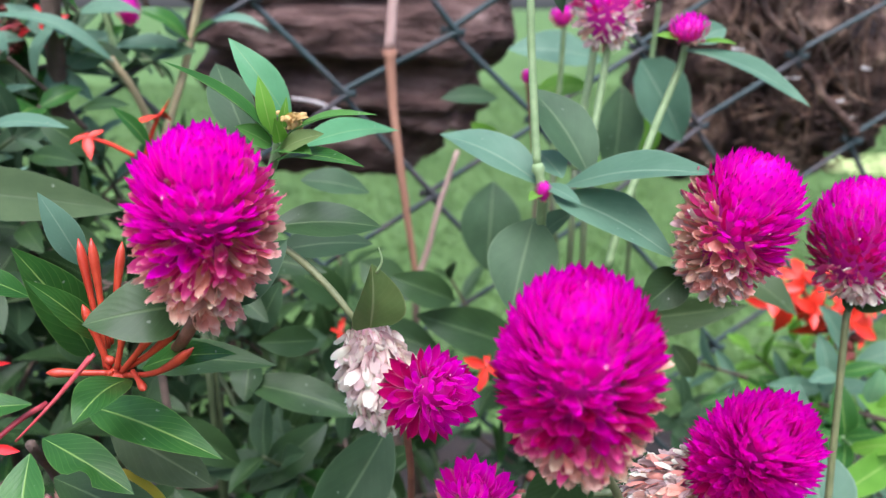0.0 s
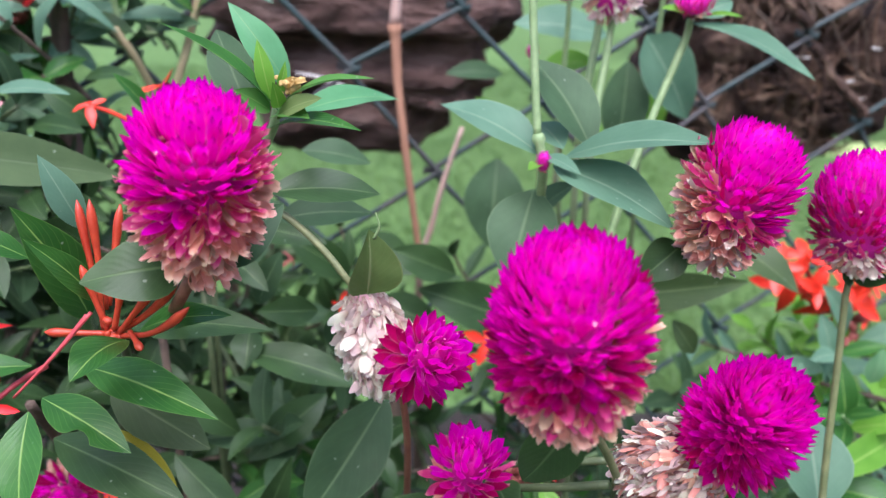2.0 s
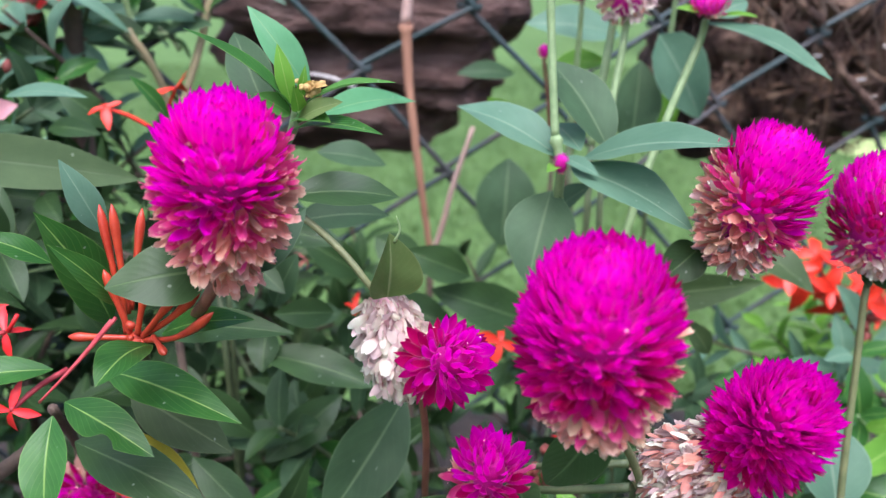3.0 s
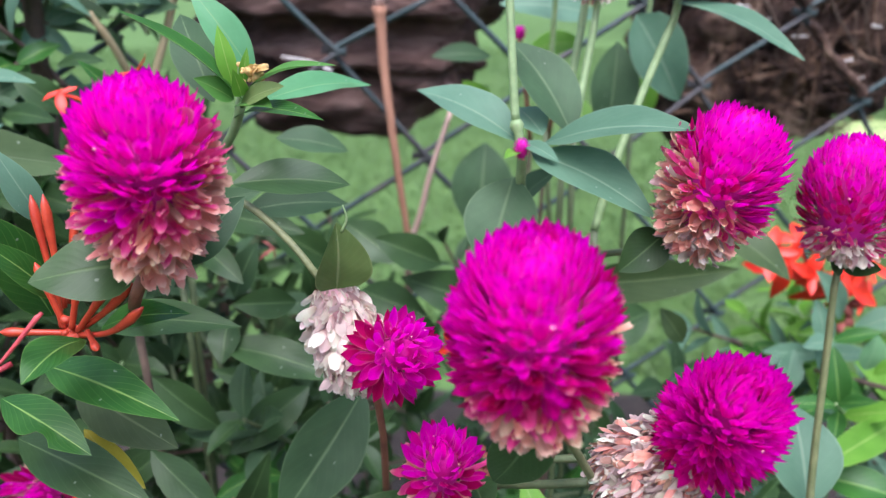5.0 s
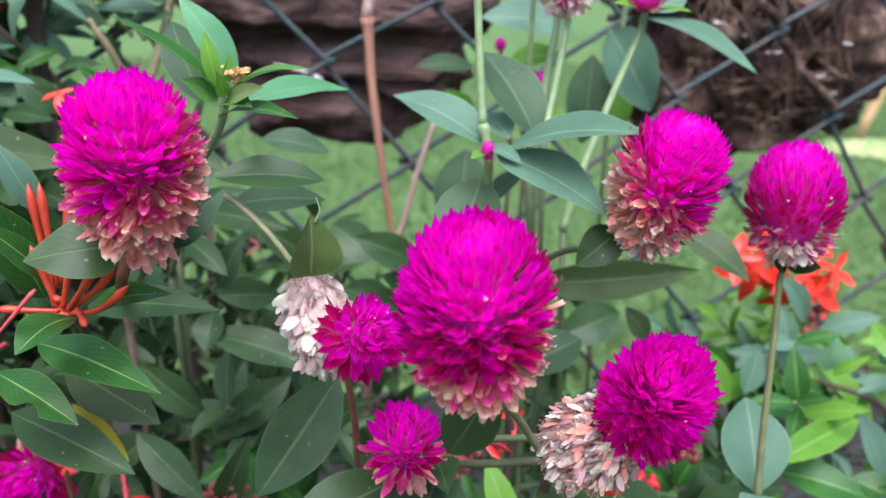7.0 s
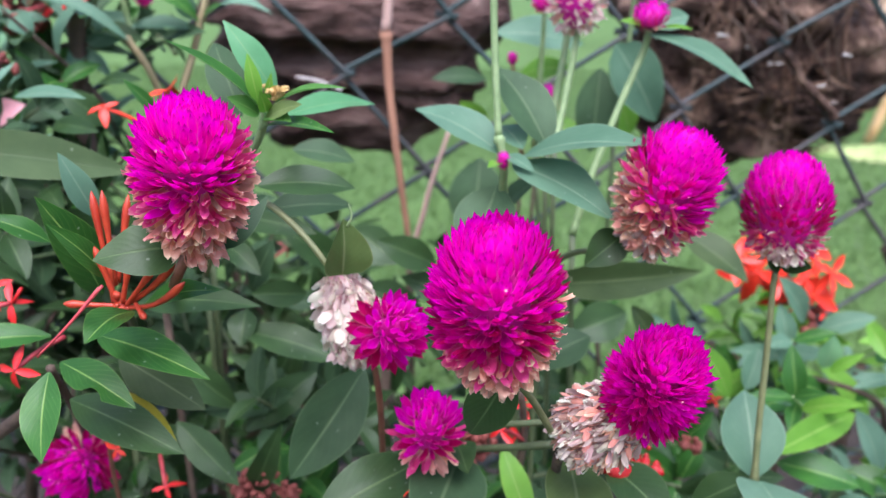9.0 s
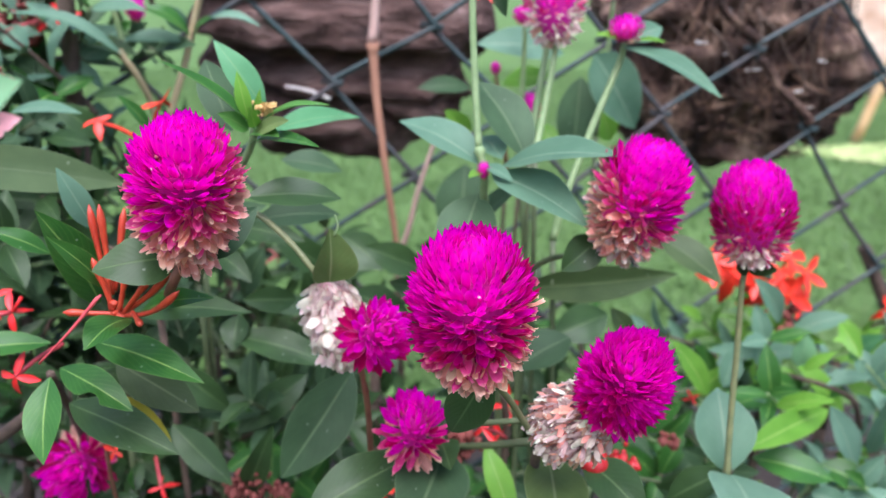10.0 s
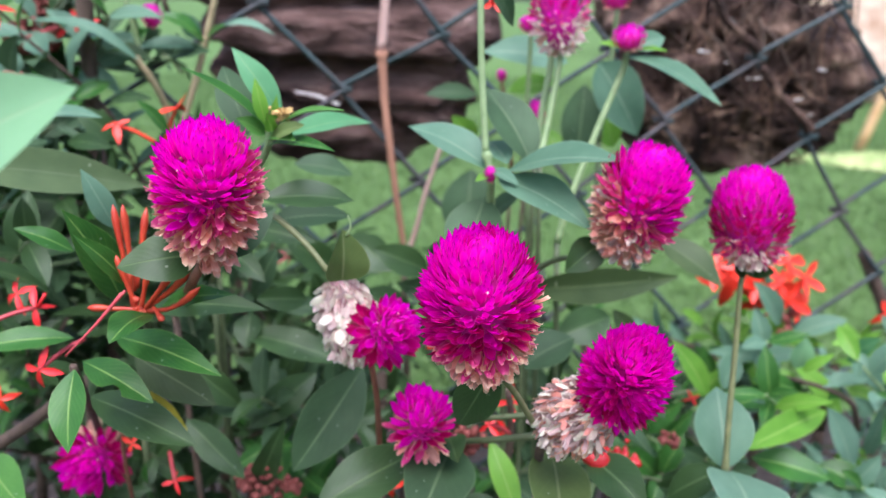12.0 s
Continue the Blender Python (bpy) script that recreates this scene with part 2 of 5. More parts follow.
def blade_material():
    m, n, l, b = material("grass_blade", 0.5, 0.4)
    r = n.new("ShaderNodeNewGeometry").outputs["Random Per Island"]
    a = noise_tex(n, l, 2.2, 4)
    base = ramp(n, l, r, [(0.0, (0.085, 0.155, 0.04)), (0.6, (0.106, 0.19, 0.05)), (1.0, (0.14, 0.225, 0.07))])
    base = mix(n, l, base, mix(n, l, (0.7, 0.75, 0.7), (1.25, 1.2, 1.2), a), 0.7, "MULTIPLY")
    l.new(base, b.inputs["Base Color"])
    thin(m, n, l, b, base, 0.3)
    return m


# ---- building helpers ----
ORIGIN = {}
rng = random.Random(7)


def thing(name, at, label, category, group="", kind=""):
    ob = new(name)
    ob.location = at
    ob.empty_display_size = 0.01
    ORIGIN[ob.name] = Vector(at)
    return tagged(ob, label, category, group, kind)


def finish(bm, material, name):
    me = bpy.data.meshes.new(name)
    bm.to_mesh(me)
    bm.free()
    for p in me.polygons:
        p.use_smooth = True
    me.materials.append(material)
    return me


def part(name, bm, material, parent, label=""):
    """One mesh under a thing or part; bm is in world places."""
    o = ORIGIN[parent.name]
    bmesh.ops.translate(bm, verts=bm.verts, vec=-o)
    ob = new(name, finish(bm, material, name))
    ob.parent = parent
    ORIGIN[ob.name] = Vector(o)
    return tagged(ob, label)


def placed(name, mesh, m, parent, label=""):
    """A shared mesh under a thing or part, at the world pose m."""
    ob = new(name, mesh)
    ob.parent = parent
    ob.matrix_local = Matrix.Translation(-ORIGIN[parent.name]) @ m
    ORIGIN[ob.name] = m.translation.copy()
    return tagged(ob, label)


def smooth_path(pts, steps=5):
    pts = [Vector(p) for p in pts]
    if len(pts) < 3:
        return pts
    q = [pts[0] * 2 - pts[1]] + pts + [pts[-1] * 2 - pts[-2]]
    out = []
    for i in range(1, len(q) - 2):
        a, b, c, d = q[i - 1:i + 3]
        for k in range(steps):
            s = k / steps
            out.append(0.5 * ((2 * b) + (c - a) * s + (2 * a - 5 * b + 4 * c - d) * s * s + (3 * b - a - 3 * c + d) * s ** 3))
    return out + [pts[-1]]


def tube(bm, pts, r0, r1=None, sides=8, wobble=0.0, nodes=()):
    """A closed tapered tube along pts; nodes: shares of the length where it swells."""
    r1 = r0 if r1 is None else r1
    n = len(pts)
    side = Vector((0.3, 1, 0.2)).normalized()
    rings = []
    for i, p in enumerate(pts):
        d = (pts[min(i + 1, n - 1)] - pts[max(i - 1, 0)]).normalized()
        side = (side - d * side.dot(d)).normalized()
        up = d.cross(side)
        s = i / (n - 1)
        r = r0 + (r1 - r0) * s
        for k in nodes:
            r *= 1 + 0.55 * math.exp(-((s - k) / 0.025) ** 2)
        rings.append([])
        for j in range(sides):
            a = 2 * math.pi * j / sides
            rr = r * (1 + wobble * (noise.noise(p * 180 + Vector((j, 0, 0))) if wobble else 0))
            rings[-1].append(bm.verts.new(p + (side * math.cos(a) + up * math.sin(a)) * rr))
    for a, b in zip(rings, rings[1:]):
        for j in range(sides):
            bm.faces.new((a[j], a[(j + 1) % sides], b[(j + 1) % sides], b[j]))
    bm.faces.new(rings[0][::-1])
    bm.faces.new(rings[-1])
    return bm


def blade(length, width, bow, fold, shape="oval", twist=0.0, ripple=0.0, seed=0, rows=11, cols=6, bite=False):
    """A leaf blade along +Y with its upper face to +Z: folded along the midrib, arched, with a faintly rippled edge."""
    bm = bmesh.new()
    uvl = bm.loops.layers.uv.new("UVMap")
    grid = []
    for i in range(rows + 1):
        v = i / rows
        if shape == "oval":
            w = math.sin(math.pi * min(v ** 0.92, 1)) ** 0.84
        elif shape == "lance":
            w = math.sin(math.pi * v ** 0.85) ** 0.95
        elif shape == "ovate":
            w = math.sin(math.pi * v ** 0.66) ** 0.8
        else:
            w = math.sin(math.pi * v ** 1.25) ** 0.85
        w = max(w, 0.035 * (1 - v) + 0.004) * width / 2
        c = Vector((0, v * length, bow * length * math.sin(math.pi * v)))
        row = []
        for j in range(cols + 1):
            u = j / cols * 2 - 1
            x = u * w
            if bite and u > 0:
                x *= 1 - 0.55 * math.exp(-((v - 0.6) / 0.09) ** 4)
            wav = ripple * width * math.sin(9 * v + 3 * u + seed) * abs(u) * math.sin(math.pi * v)
            wav += 0.4 * ripple * width * math.sin(17 * v + 2.1 * seed) * u
            z = abs(u) ** 1.25 * w * fold + wav
            a = twist * (v - 0.5)
            row.append((bm.verts.new(c + Vector((x * math.cos(a) - z * math.sin(a), 0, x * math.sin(a) + z * math.cos(a)))), (j / cols, v)))
        grid.append(row)
    for a, b in zip(grid, grid[1:]):
        for j in range(cols):
            q = (a[j], a[j + 1], b[j + 1], b[j])
            f = bm.faces.new([k[0] for k in q])
            for lo, k in zip(f.loops, q):
                lo[uvl].uv = k[1]
    return bm


def aim(base, tip, face):
    """The pose whose +Y runs from base to tip and whose +Z leans to face."""
    y = (Vector(tip) - Vector(base)).normalized()
    z = Vector(face) - y * Vector(face).dot(y)
    z = z.normalized() if z.length > 1e-5 else y.orthogonal().normalized()
    x = y.cross(z)
    m = Matrix((x, y, z)).transposed().to_4x4()
    m.translation = base
    return m


LEAVES = 0


def leaf(owner, base, tip, width, kind="grey", face=(0, -0.55, 0.83), bow=0.07, fold=0.25, shape="oval", twist=0.3, ripple=0.02, label="", bite=False):
    global LEAVES
    LEAVES += 1
    d = Vector(tip) - Vector(base)
    me = finish(blade(d.length, width, bow, fold, shape, twist * rng.uniform(-1, 1), ripple, LEAVES, rows=18 if bite else 11, bite=bite), MAT[kind], "leaf")
    return placed("leaf", me, aim(base, tip, face), owner, label)


def stalk(owner, pts, r0, r1=None, kind="stem", name="stem", nodes=(), wobble=0.08):
    bm = tube(bmesh.new(), smooth_path(pts, 6), r0, r1, 9, wobble, nodes)
    return part(name, bm, MAT[kind], owner)


# ---- flower heads ----
def bract_mesh(kind, slim, curl, seed):
    """A pointed, keeled bract of unit length along +Y."""
    bm = bmesh.new()
    uvl = bm.loops.layers.uv.new("UVMap")
    r = random.Random(seed)
    grid = []
    dry = kind not in ("fresh", "mid", "old")
    prof = ((0.0, 0.45), (0.25, 0.8), (0.5, 1.0), (0.75, 0.95), (0.92, 0.62), (1.0, 0.2)) if dry else ((0.0, 0.5), (0.3, 0.9), (0.55, 1.0), (0.76, 0.78), (0.9, 0.36), (1.0, 0.012))
    rough, keel = (0.2 if kind == "mauve" else 0.09, 0.45) if dry else (0.02, 0.42)
    for v, w in prof:
        w *= slim / 2 * r.uniform(0.9, 1.1)
        z = curl * (v ** 2)
        row = []
        for u in (-1, -0.5, 0, 0.5, 1):
            row.append((bm.verts.new((u * w, v + (r.uniform(-0.035, 0.035) if dry else 0.0), z + abs(u) * w * keel + r.uniform(-rough, rough) * v)), ((u + 1) / 2, v)))
        grid.append(row)
    for a, b in zip(grid, grid[1:]):
        for j in range(4):
            q = (a[j], a[j + 1], b[j + 1], b[j])
            f = bm.faces.new([k[0] for k in q])
            for lo, k in zip(f.loops, q):
                lo[uvl].uv = k[1]
    return finish(bm, MAT[kind], "bract")


BRACTS = {k: [bract_mesh(k, w * s, c, i) for i, (s, c) in enumerate(((0.4, 0.45), (0.46, 0.58), (0.34, 0.62), (0.43, 0.38)))]
          for k, w in (("fresh", 0.88), ("mid", 0.88), ("old", 0.88), ("blush", 0.95), ("tan", 0.95), ("dun", 0.9), ("white", 0.95), ("mauve", 1.0))}


def floret_mesh():
    """A tiny five-lobed floret that peeps from between the bracts, along +Z, of unit size."""
    bm = bmesh.new()
    for k in range(5):
        a = 2 * math.pi * k / 5
        bm.faces.new([bm.verts.new((math.cos(a + s) * r, math.sin(a + s) * r, h)) for s, r, h in ((0, 0.1, 0), (-0.4, 0.6, 0.3), (0, 1, 0.4), (0.4, 0.6, 0.3))])
    bmesh.ops.create_icosphere(bm, subdivisions=1, radius=0.35)
    return finish(bm, MAT["floret"], "floret")


FLORET = floret_mesh()


def head(owner, base, top, radius, count, dry=0.3, length=0.38, drykind="tan", droop=55, shaggy=0.12, wide=1.0, taper=0.1, label="", florets=14, seed=1, dryall=False, skew=(0, 0), tiers=10, rise=18, blush=0.08, kind_shift=0.0):
    """A globe amaranth head: bracts in a spiral on an egg-shaped core, papery at the foot and coloured above."""
    r = random.Random(seed)
    base, top = Vector(base), Vector(top)
    high = (top - base).length
    m = aim(base, top, (0, -1, 0.1)) @ pose(0, 0, 0, -90)  # local z along the axis
    m = Matrix.Translation(base) @ m.to_3x3().to_4x4()
    blen = radius * length
    ri = max(radius * 1.03 - blen * 0.88, radius * 0.3)
    lo, hi = blen * (0.05 if dryall else 0.6), high - blen * 1.0
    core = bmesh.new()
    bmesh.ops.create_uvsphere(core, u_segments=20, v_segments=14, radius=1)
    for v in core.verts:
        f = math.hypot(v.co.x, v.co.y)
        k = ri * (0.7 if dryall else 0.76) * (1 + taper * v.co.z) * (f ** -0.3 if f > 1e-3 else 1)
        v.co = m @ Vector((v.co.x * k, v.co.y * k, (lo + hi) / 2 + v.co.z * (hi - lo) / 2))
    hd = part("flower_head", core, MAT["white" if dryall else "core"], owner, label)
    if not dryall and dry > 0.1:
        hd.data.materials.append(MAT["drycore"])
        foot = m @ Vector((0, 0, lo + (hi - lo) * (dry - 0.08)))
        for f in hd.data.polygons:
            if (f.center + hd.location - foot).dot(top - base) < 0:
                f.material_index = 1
    golden = math.pi * (3 - 5 ** 0.5)
    behind = {}
    # heights from top (1) to foot (-1), so that every patch of skin gets its share of bracts
    zs = np.cos(np.linspace(0.0, math.pi, 600))
    rs = ri * np.maximum(1 - zs * zs, 0) ** 0.3 * (1 + taper * zs)
    area = np.concatenate(([0.0], np.cumsum((rs[1:] + rs[:-1]) * np.hypot(np.diff(rs), np.diff(zs) * (hi - lo) / 2))))
    heights = np.interp((np.arange(count) + 0.5) / count * area[-1], area, zs)
    for i, z in enumerate(heights.tolist()):
        if count > 200 and abs(z) < 0.85:               # loose tiers
            z += 0.4 * ((math.floor(z * tiers / 2) + 0.5) / tiers * 2 - z)
        ring = math.sqrt(max(0.0, 1 - z * z))
        full = ring ** 0.6 * (1 + taper * z)
        a = i * golden + r.uniform(-0.12, 0.12)
        out = Vector((math.cos(a), math.sin(a), 0))
        at = out * ri * full * 0.93 + Vector((0, 0, (lo + hi) / 2 + z * (hi - lo) / 2))
        edge = (1 + z) / 2 + r.gauss(0, 0.07) + 0.06 * math.sin(2 * a + seed) + 0.03 * math.sin(5 * a + seed)
        facing = m.to_3x3() @ out
        edge += facing.x * skew[0] + facing.y * skew[1]
        if dryall:
            kind = r.choice(("mauve", "tan", "white", "dun", "mauve")) if drykind == "mixed" else drykind if r.random() < 0.8 else "mauve"
        elif edge < dry:
            kind = r.choice(("tan", "dun", "tan", "mauve")) if drykind == "mixed" else drykind if r.random() < 0.85 else "dun"
        elif edge < dry + blush:
            kind = "blush"
        else:
            # older, redder kinds low down; their darkness also paints the shaded lower half
            shade = edge + kind_shift + r.gauss(0, 0.1)
            kind = "old" if shade < 0.48 else "mid" if shade < 0.66 else "fresh"
        papery = kind not in ("fresh", "mid", "old")
        # the bracts stand out all round from the middle, a little raised, and hang at the foot
        lift = math.degrees(math.asin(z)) * (0.9 if z > 0 else droop / 60) + rise * ring
        if papery:
            lift -= 24
        if dryall:
            lift = 78 - 30 * ring
        lift = radians(lift + r.gauss(0, 4 + (50 * shaggy if papery else 0)))
        way = out * math.cos(lift) + Vector((0, 0, math.sin(lift)))
        way += Vector((r.gauss(0, 1), r.gauss(0, 1), r.gauss(0, 1))) * shaggy * (0.8 if papery else 0.4)
        up = Vector((0, 0, 1)) * math.cos(lift) - out * math.sin(lift)
        size = blen * r.uniform(0.85, 1.15) * (0.85 + 0.15 * ring) * (r.uniform(0.7, 1.05) if papery and not dryall else 1)
        w = wide * r.uniform(0.8, 1.2)
        pm = m @ aim(at, at + way, up)
        pm = pm @ Matrix.Rotation(r.gauss(0, 0.2 if not papery else 0.8), 4, "Y") @ Matrix.Diagonal((size * w, size, size, 1))
        if (m.to_3x3() @ out).y * ring > -0.3 and count > 200 or (m.to_3x3() @ out).y * ring > 0.4:
            behind.setdefault(kind, []).append(pm)
            continue
        placed("bract", r.choice(BRACTS[kind]), pm, hd)
        if papery and kind != "blush" and r.random() < 0.55:  # dry bracts fray into two
            pm2 = pm @ pose(r.uniform(-0.2, 0.2), r.uniform(-0.2, 0.1), r.uniform(-0.12, 0.12), r.gauss(0, 16), r.gauss(0, 35), r.gauss(0, 22))
            placed("bract", r.choice(BRACTS[kind if dryall or r.random() < 0.7 else "tan"]), pm2, hd)
        if florets and r.random() < florets / count:
            k = radius * r.uniform(0.02, 0.035)
            placed("floret", FLORET, m @ aim(at + way.normalized() * size * 0.8, at + way * 2, up) @ pose(0, 0, 0, -90) @ Matrix.Diagonal((k, k, k, 1)), hd)
    for kind, poses in behind.items():                   # the side turned to the fence, joined
        bm = bmesh.new()
        for k, pm in enumerate(poses):
            n = len(bm.verts)
            bm.from_mesh(BRACTS[kind][k % 4])
            bm.verts.ensure_lookup_table()
            bmesh.ops.transform(bm, matrix=pm, verts=bm.verts[n:])
        tagged(part("bract_mass", bm, MAT[kind], hd), kind="stuff")
    return hd


def bud(owner, base, top, radius, seed=1):
    return head(owner, base, top, radius, 150, dry=0.0, length=0.26, droop=12, shaggy=0.03, wide=1.3, rise=30, florets=0, seed=seed)


# ---- jungle geranium flowers ----
def star_flower(owner, centre, way, size, kind="orange", tube_from=None, seed=0):
    """Four rounded petals, spread flat, on a long thin tube."""
    r = random.Random(seed)
    c, way = Vector(centre), Vector(way).normalized()
    bm = bmesh.new()
    m = aim(c, c + way, (0.1, 0, 1)) @ pose(0, 0, 0, -90)
    spin = r.uniform(0, 1.5)
    for k in range(4):
        a = spin + math.pi / 2 * k + r.uniform(-0.12, 0.12)
        lean = r.uniform(-1.1, 0.6)
        big = r.uniform(0.65, 1.1)
        rows = []
        for v, w in ((0.04, 0.1), (0.3, 0.27), (0.6, 0.31), (0.85, 0.16), (1.0, 0.02)):
            row = []
            for u in (-1, 0, 1):
                p = Vector((v, u * w * (0.7 if kind == "orange" else 0.5), lean * v * v + 0.3 * u * u * w)) * big
                p = Matrix.Rotation(a, 3, "Z") @ p
                row.append(bm.verts.new(m @ (p * size)))
            rows.append(row)
        for x, y in zip(rows, rows[1:]):
            for j in range(2):
                bm.faces.new((x[j], x[j + 1], y[j + 1], y[j]))
    fl = part("flower", bm, MAT[kind], owner)
    if tube_from is not None:
        t = tube(bmesh.new(), smooth_path([tube_from, (Vector(tube_from) + c) / 2 + Vector((0, 0, 0.0008)), c], 4), 0.0007, 0.0006, 6)
        part("flower_tube", t, MAT["pinktube" if kind == "red" else kind], fl)
    return fl


def tube_bud(owner, base, tip, r=0.0011, bend=0.0):
    """A slender closed bud: a tube that swells into a rounded, pointed tip."""
    b, t = Vector(base), Vector(tip)
    n = 12
    mid = Vector((0, 0, bend))
    pts = [b.lerp(t, i / n) + mid * math.sin(math.pi * i / n) for i in range(n + 1)]
    bm = bmesh.new()
    side = Vector((0.2, 1, 0.1)).normalized()
    rings = []
    for i, p in enumerate(pts):
        d = (pts[min(i + 1, n)] - pts[max(i - 1, 0)]).normalized()
        side = (side - d * side.dot(d)).normalized()
        up = d.cross(side)
        s = i / n
        rr = r * (0.6 + 0.36 * max(0, s - 0.5) / 0.3) if s < 0.8 else r * 0.96 * max(0.06, 1 - ((s - 0.8) / 0.2) ** 2) ** 0.75
        rings.append([bm.verts.new(p + (side * math.cos(2 * math.pi * j / 8) + up * math.sin(2 * math.pi * j / 8)) * rr) for j in range(8)])
    for a, c in zip(rings, rings[1:]):
        for j in range(8):
            bm.faces.new((a[j], a[(j + 1) % 8], c[(j + 1) % 8], c[j]))
    bm.faces.new(rings[0][::-1])
    bm.faces.new(rings[-1])
    return part("flower_bud", bm, MAT["budred"], owner)


def knob_mesh(seed):
    r = random.Random(seed)
    bm = bmesh.new()
    bmesh.ops.create_icosphere(bm, subdivisions=2, radius=1)
    for v in bm.verts:
        v.co *= 1 + 0.25 * noise.noise(v.co * 1.7 + Vector((seed, 0, 0)))
    return bm


KNOBS = {}


def knobs(owner, centre, spread, count, size, kind, name="seed", seed=0, label=""):
    """A loose cluster of small rough knobs."""
    r = random.Random(seed)
    if kind not in KNOBS:
        KNOBS[kind] = [finish(knob_mesh(i), MAT[kind], name) for i in range(3)]
    for k in range(count):
        p = Vector(centre) + Vector((r.gauss(0, 1), r.gauss(0, 1), r.gauss(0, 1))) * spread
        s = size * r.uniform(0.6, 1.3)
        m = Matrix.Translation(p) @ Euler((r.uniform(0, 6), r.uniform(0, 6), 0)).to_matrix().to_4x4() @ Matrix.Diagonal((s, s, s * r.uniform(0.8, 1.6), 1))
        placed(name, r.choice(KNOBS[kind]), m, owner, label)


# ---- setting ----
def sheet(name, x0, x1, y0, y1, z, nx, ny, mat, rough=0.0):
    bm = bmesh.new()
    g = [[bm.verts.new((x0 + (x1 - x0) * i / nx, y0 + (y1 - y0) * j / ny,
                        z + rough * noise.noise(Vector((i * 0.6, j * 0.6, 3.0))))) for j in range(ny + 1)] for i in range(nx + 1)]
    for i in range(nx):
        for j in range(ny):
            bm.faces.new((g[i][j], g[i + 1][j], g[i + 1][j + 1], g[i][j + 1]))
    return new(name, finish(bm, mat, name))


tagged(sheet("ground", -400, 400, -400, 400, 0.0, 8, 8, ground_material()), "mown green lawn that runs back behind the fence", "lawn", kind="structure")
# far edge set to the camera's view, so low gaps between leaves look dark
bed = sheet("flower_bed_soil", -2.4, 2.4, -0.7, 0.86, 0.012, 60, 40, MAT["soil"], 0.012)
for v in bed.data.vertices:                              # an uneven edge that sinks under the turf
    x, y = v.co.x, v.co.y
    v.co.x += 0.22 * noise.noise(Vector((y * 2.1, 4.0, 0))) * (x / 2.4) ** 2
    v.co.y += (0.03 * noise.noise(Vector((x * 3.0, 9.0, 0))) - 0.1 * (x / 2.4) ** 4) if y > 0.4 else (0.12 * noise.noise(Vector((x * 1.7, 2.0, 0))) + 0.3 * (x / 2.4) ** 4) * min(1.0, max(0.0, -y / 0.5))
    v.co.z -= 0.03 * max(abs(x) / 2.4, abs(y - 0.08) / 0.78) ** 24
tagged(bed, "dark soil of the flower bed under the plants", "soil", kind="structure")


def grass():
    r = np.random.default_rng(5)
    y = 0.86 + 4.33 * r.random(190000) ** 1.6 + 0.012 * r.standard_normal(190000)
    x = -3.6 + 8.4 * r.random(190000)
    # thinner turf on the other sides of the bed
    x2, y2 = 0.4 + 3.2 * r.standard_normal(60000), 0.5 + 2.6 * r.standard_normal(60000)
    beside = (np.abs(x2) > 2.35) | (y2 < -0.66) | (y2 > 0.9)
    x, y = np.concatenate((x, x2[beside])), np.concatenate((y, y2[beside]))
    n = len(x)
    h = 0.008 + 0.014 * r.random(n)
    a = r.random(n) * 6.283
    w = 0.0016 + 0.0022 * r.random(n)
    lean = 0.016 * r.standard_normal((n, 2))
    v = np.zeros((n, 3, 3))
    v[:, 0] = np.stack([x - w * np.cos(a), y - w * np.sin(a), np.zeros(n)], 1)
    v[:, 1] = np.stack([x + w * np.cos(a), y + w * np.sin(a), np.zeros(n)], 1)
    v[:, 2] = np.stack([x + lean[:, 0], y + lean[:, 1], h], 1)
    me = bpy.data.meshes.new("grass")
    me.from_pydata(v.reshape(-1, 3).tolist(), [], np.arange(3 * n).reshape(-1, 3).tolist())
    me.materials.append(blade_material())
    tagged(new("grass", me), "short green lawn grass behind the fence", "grass", kind="stuff")


grass()


def added_bank():
    """An added slope, leaned back to catch sun, for the bright background behind the lawn."""
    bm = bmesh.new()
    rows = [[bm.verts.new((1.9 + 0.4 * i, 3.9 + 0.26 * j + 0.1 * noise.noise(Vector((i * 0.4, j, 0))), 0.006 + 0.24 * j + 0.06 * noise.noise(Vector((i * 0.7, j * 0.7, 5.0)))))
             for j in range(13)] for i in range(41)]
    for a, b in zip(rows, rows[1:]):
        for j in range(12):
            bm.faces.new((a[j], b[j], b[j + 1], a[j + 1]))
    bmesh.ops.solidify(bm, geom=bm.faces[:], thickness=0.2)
    tagged(new("bank", finish(bm, MAT["dapple"], "bank")), "added pale slope standing in for the sunlit background behind the lawn", "bank", kind="structure")


added_bank()


def post(x, y, high, r):
    t = thing("wooden_post", (x, y, 0), "weathered light brown wooden post standing on the lawn", "post")
    pts = [Vector((x + 0.3 * s, y, high * s)) for s in (0, 0.3, 0.6, 1)]
    part("shaft", tube(bmesh.new(), smooth_path(pts, 4), r, r * 0.9, 10, 0.12), MAT["post"], t)


post(1.448, 2.634, 1.1, 0.017)


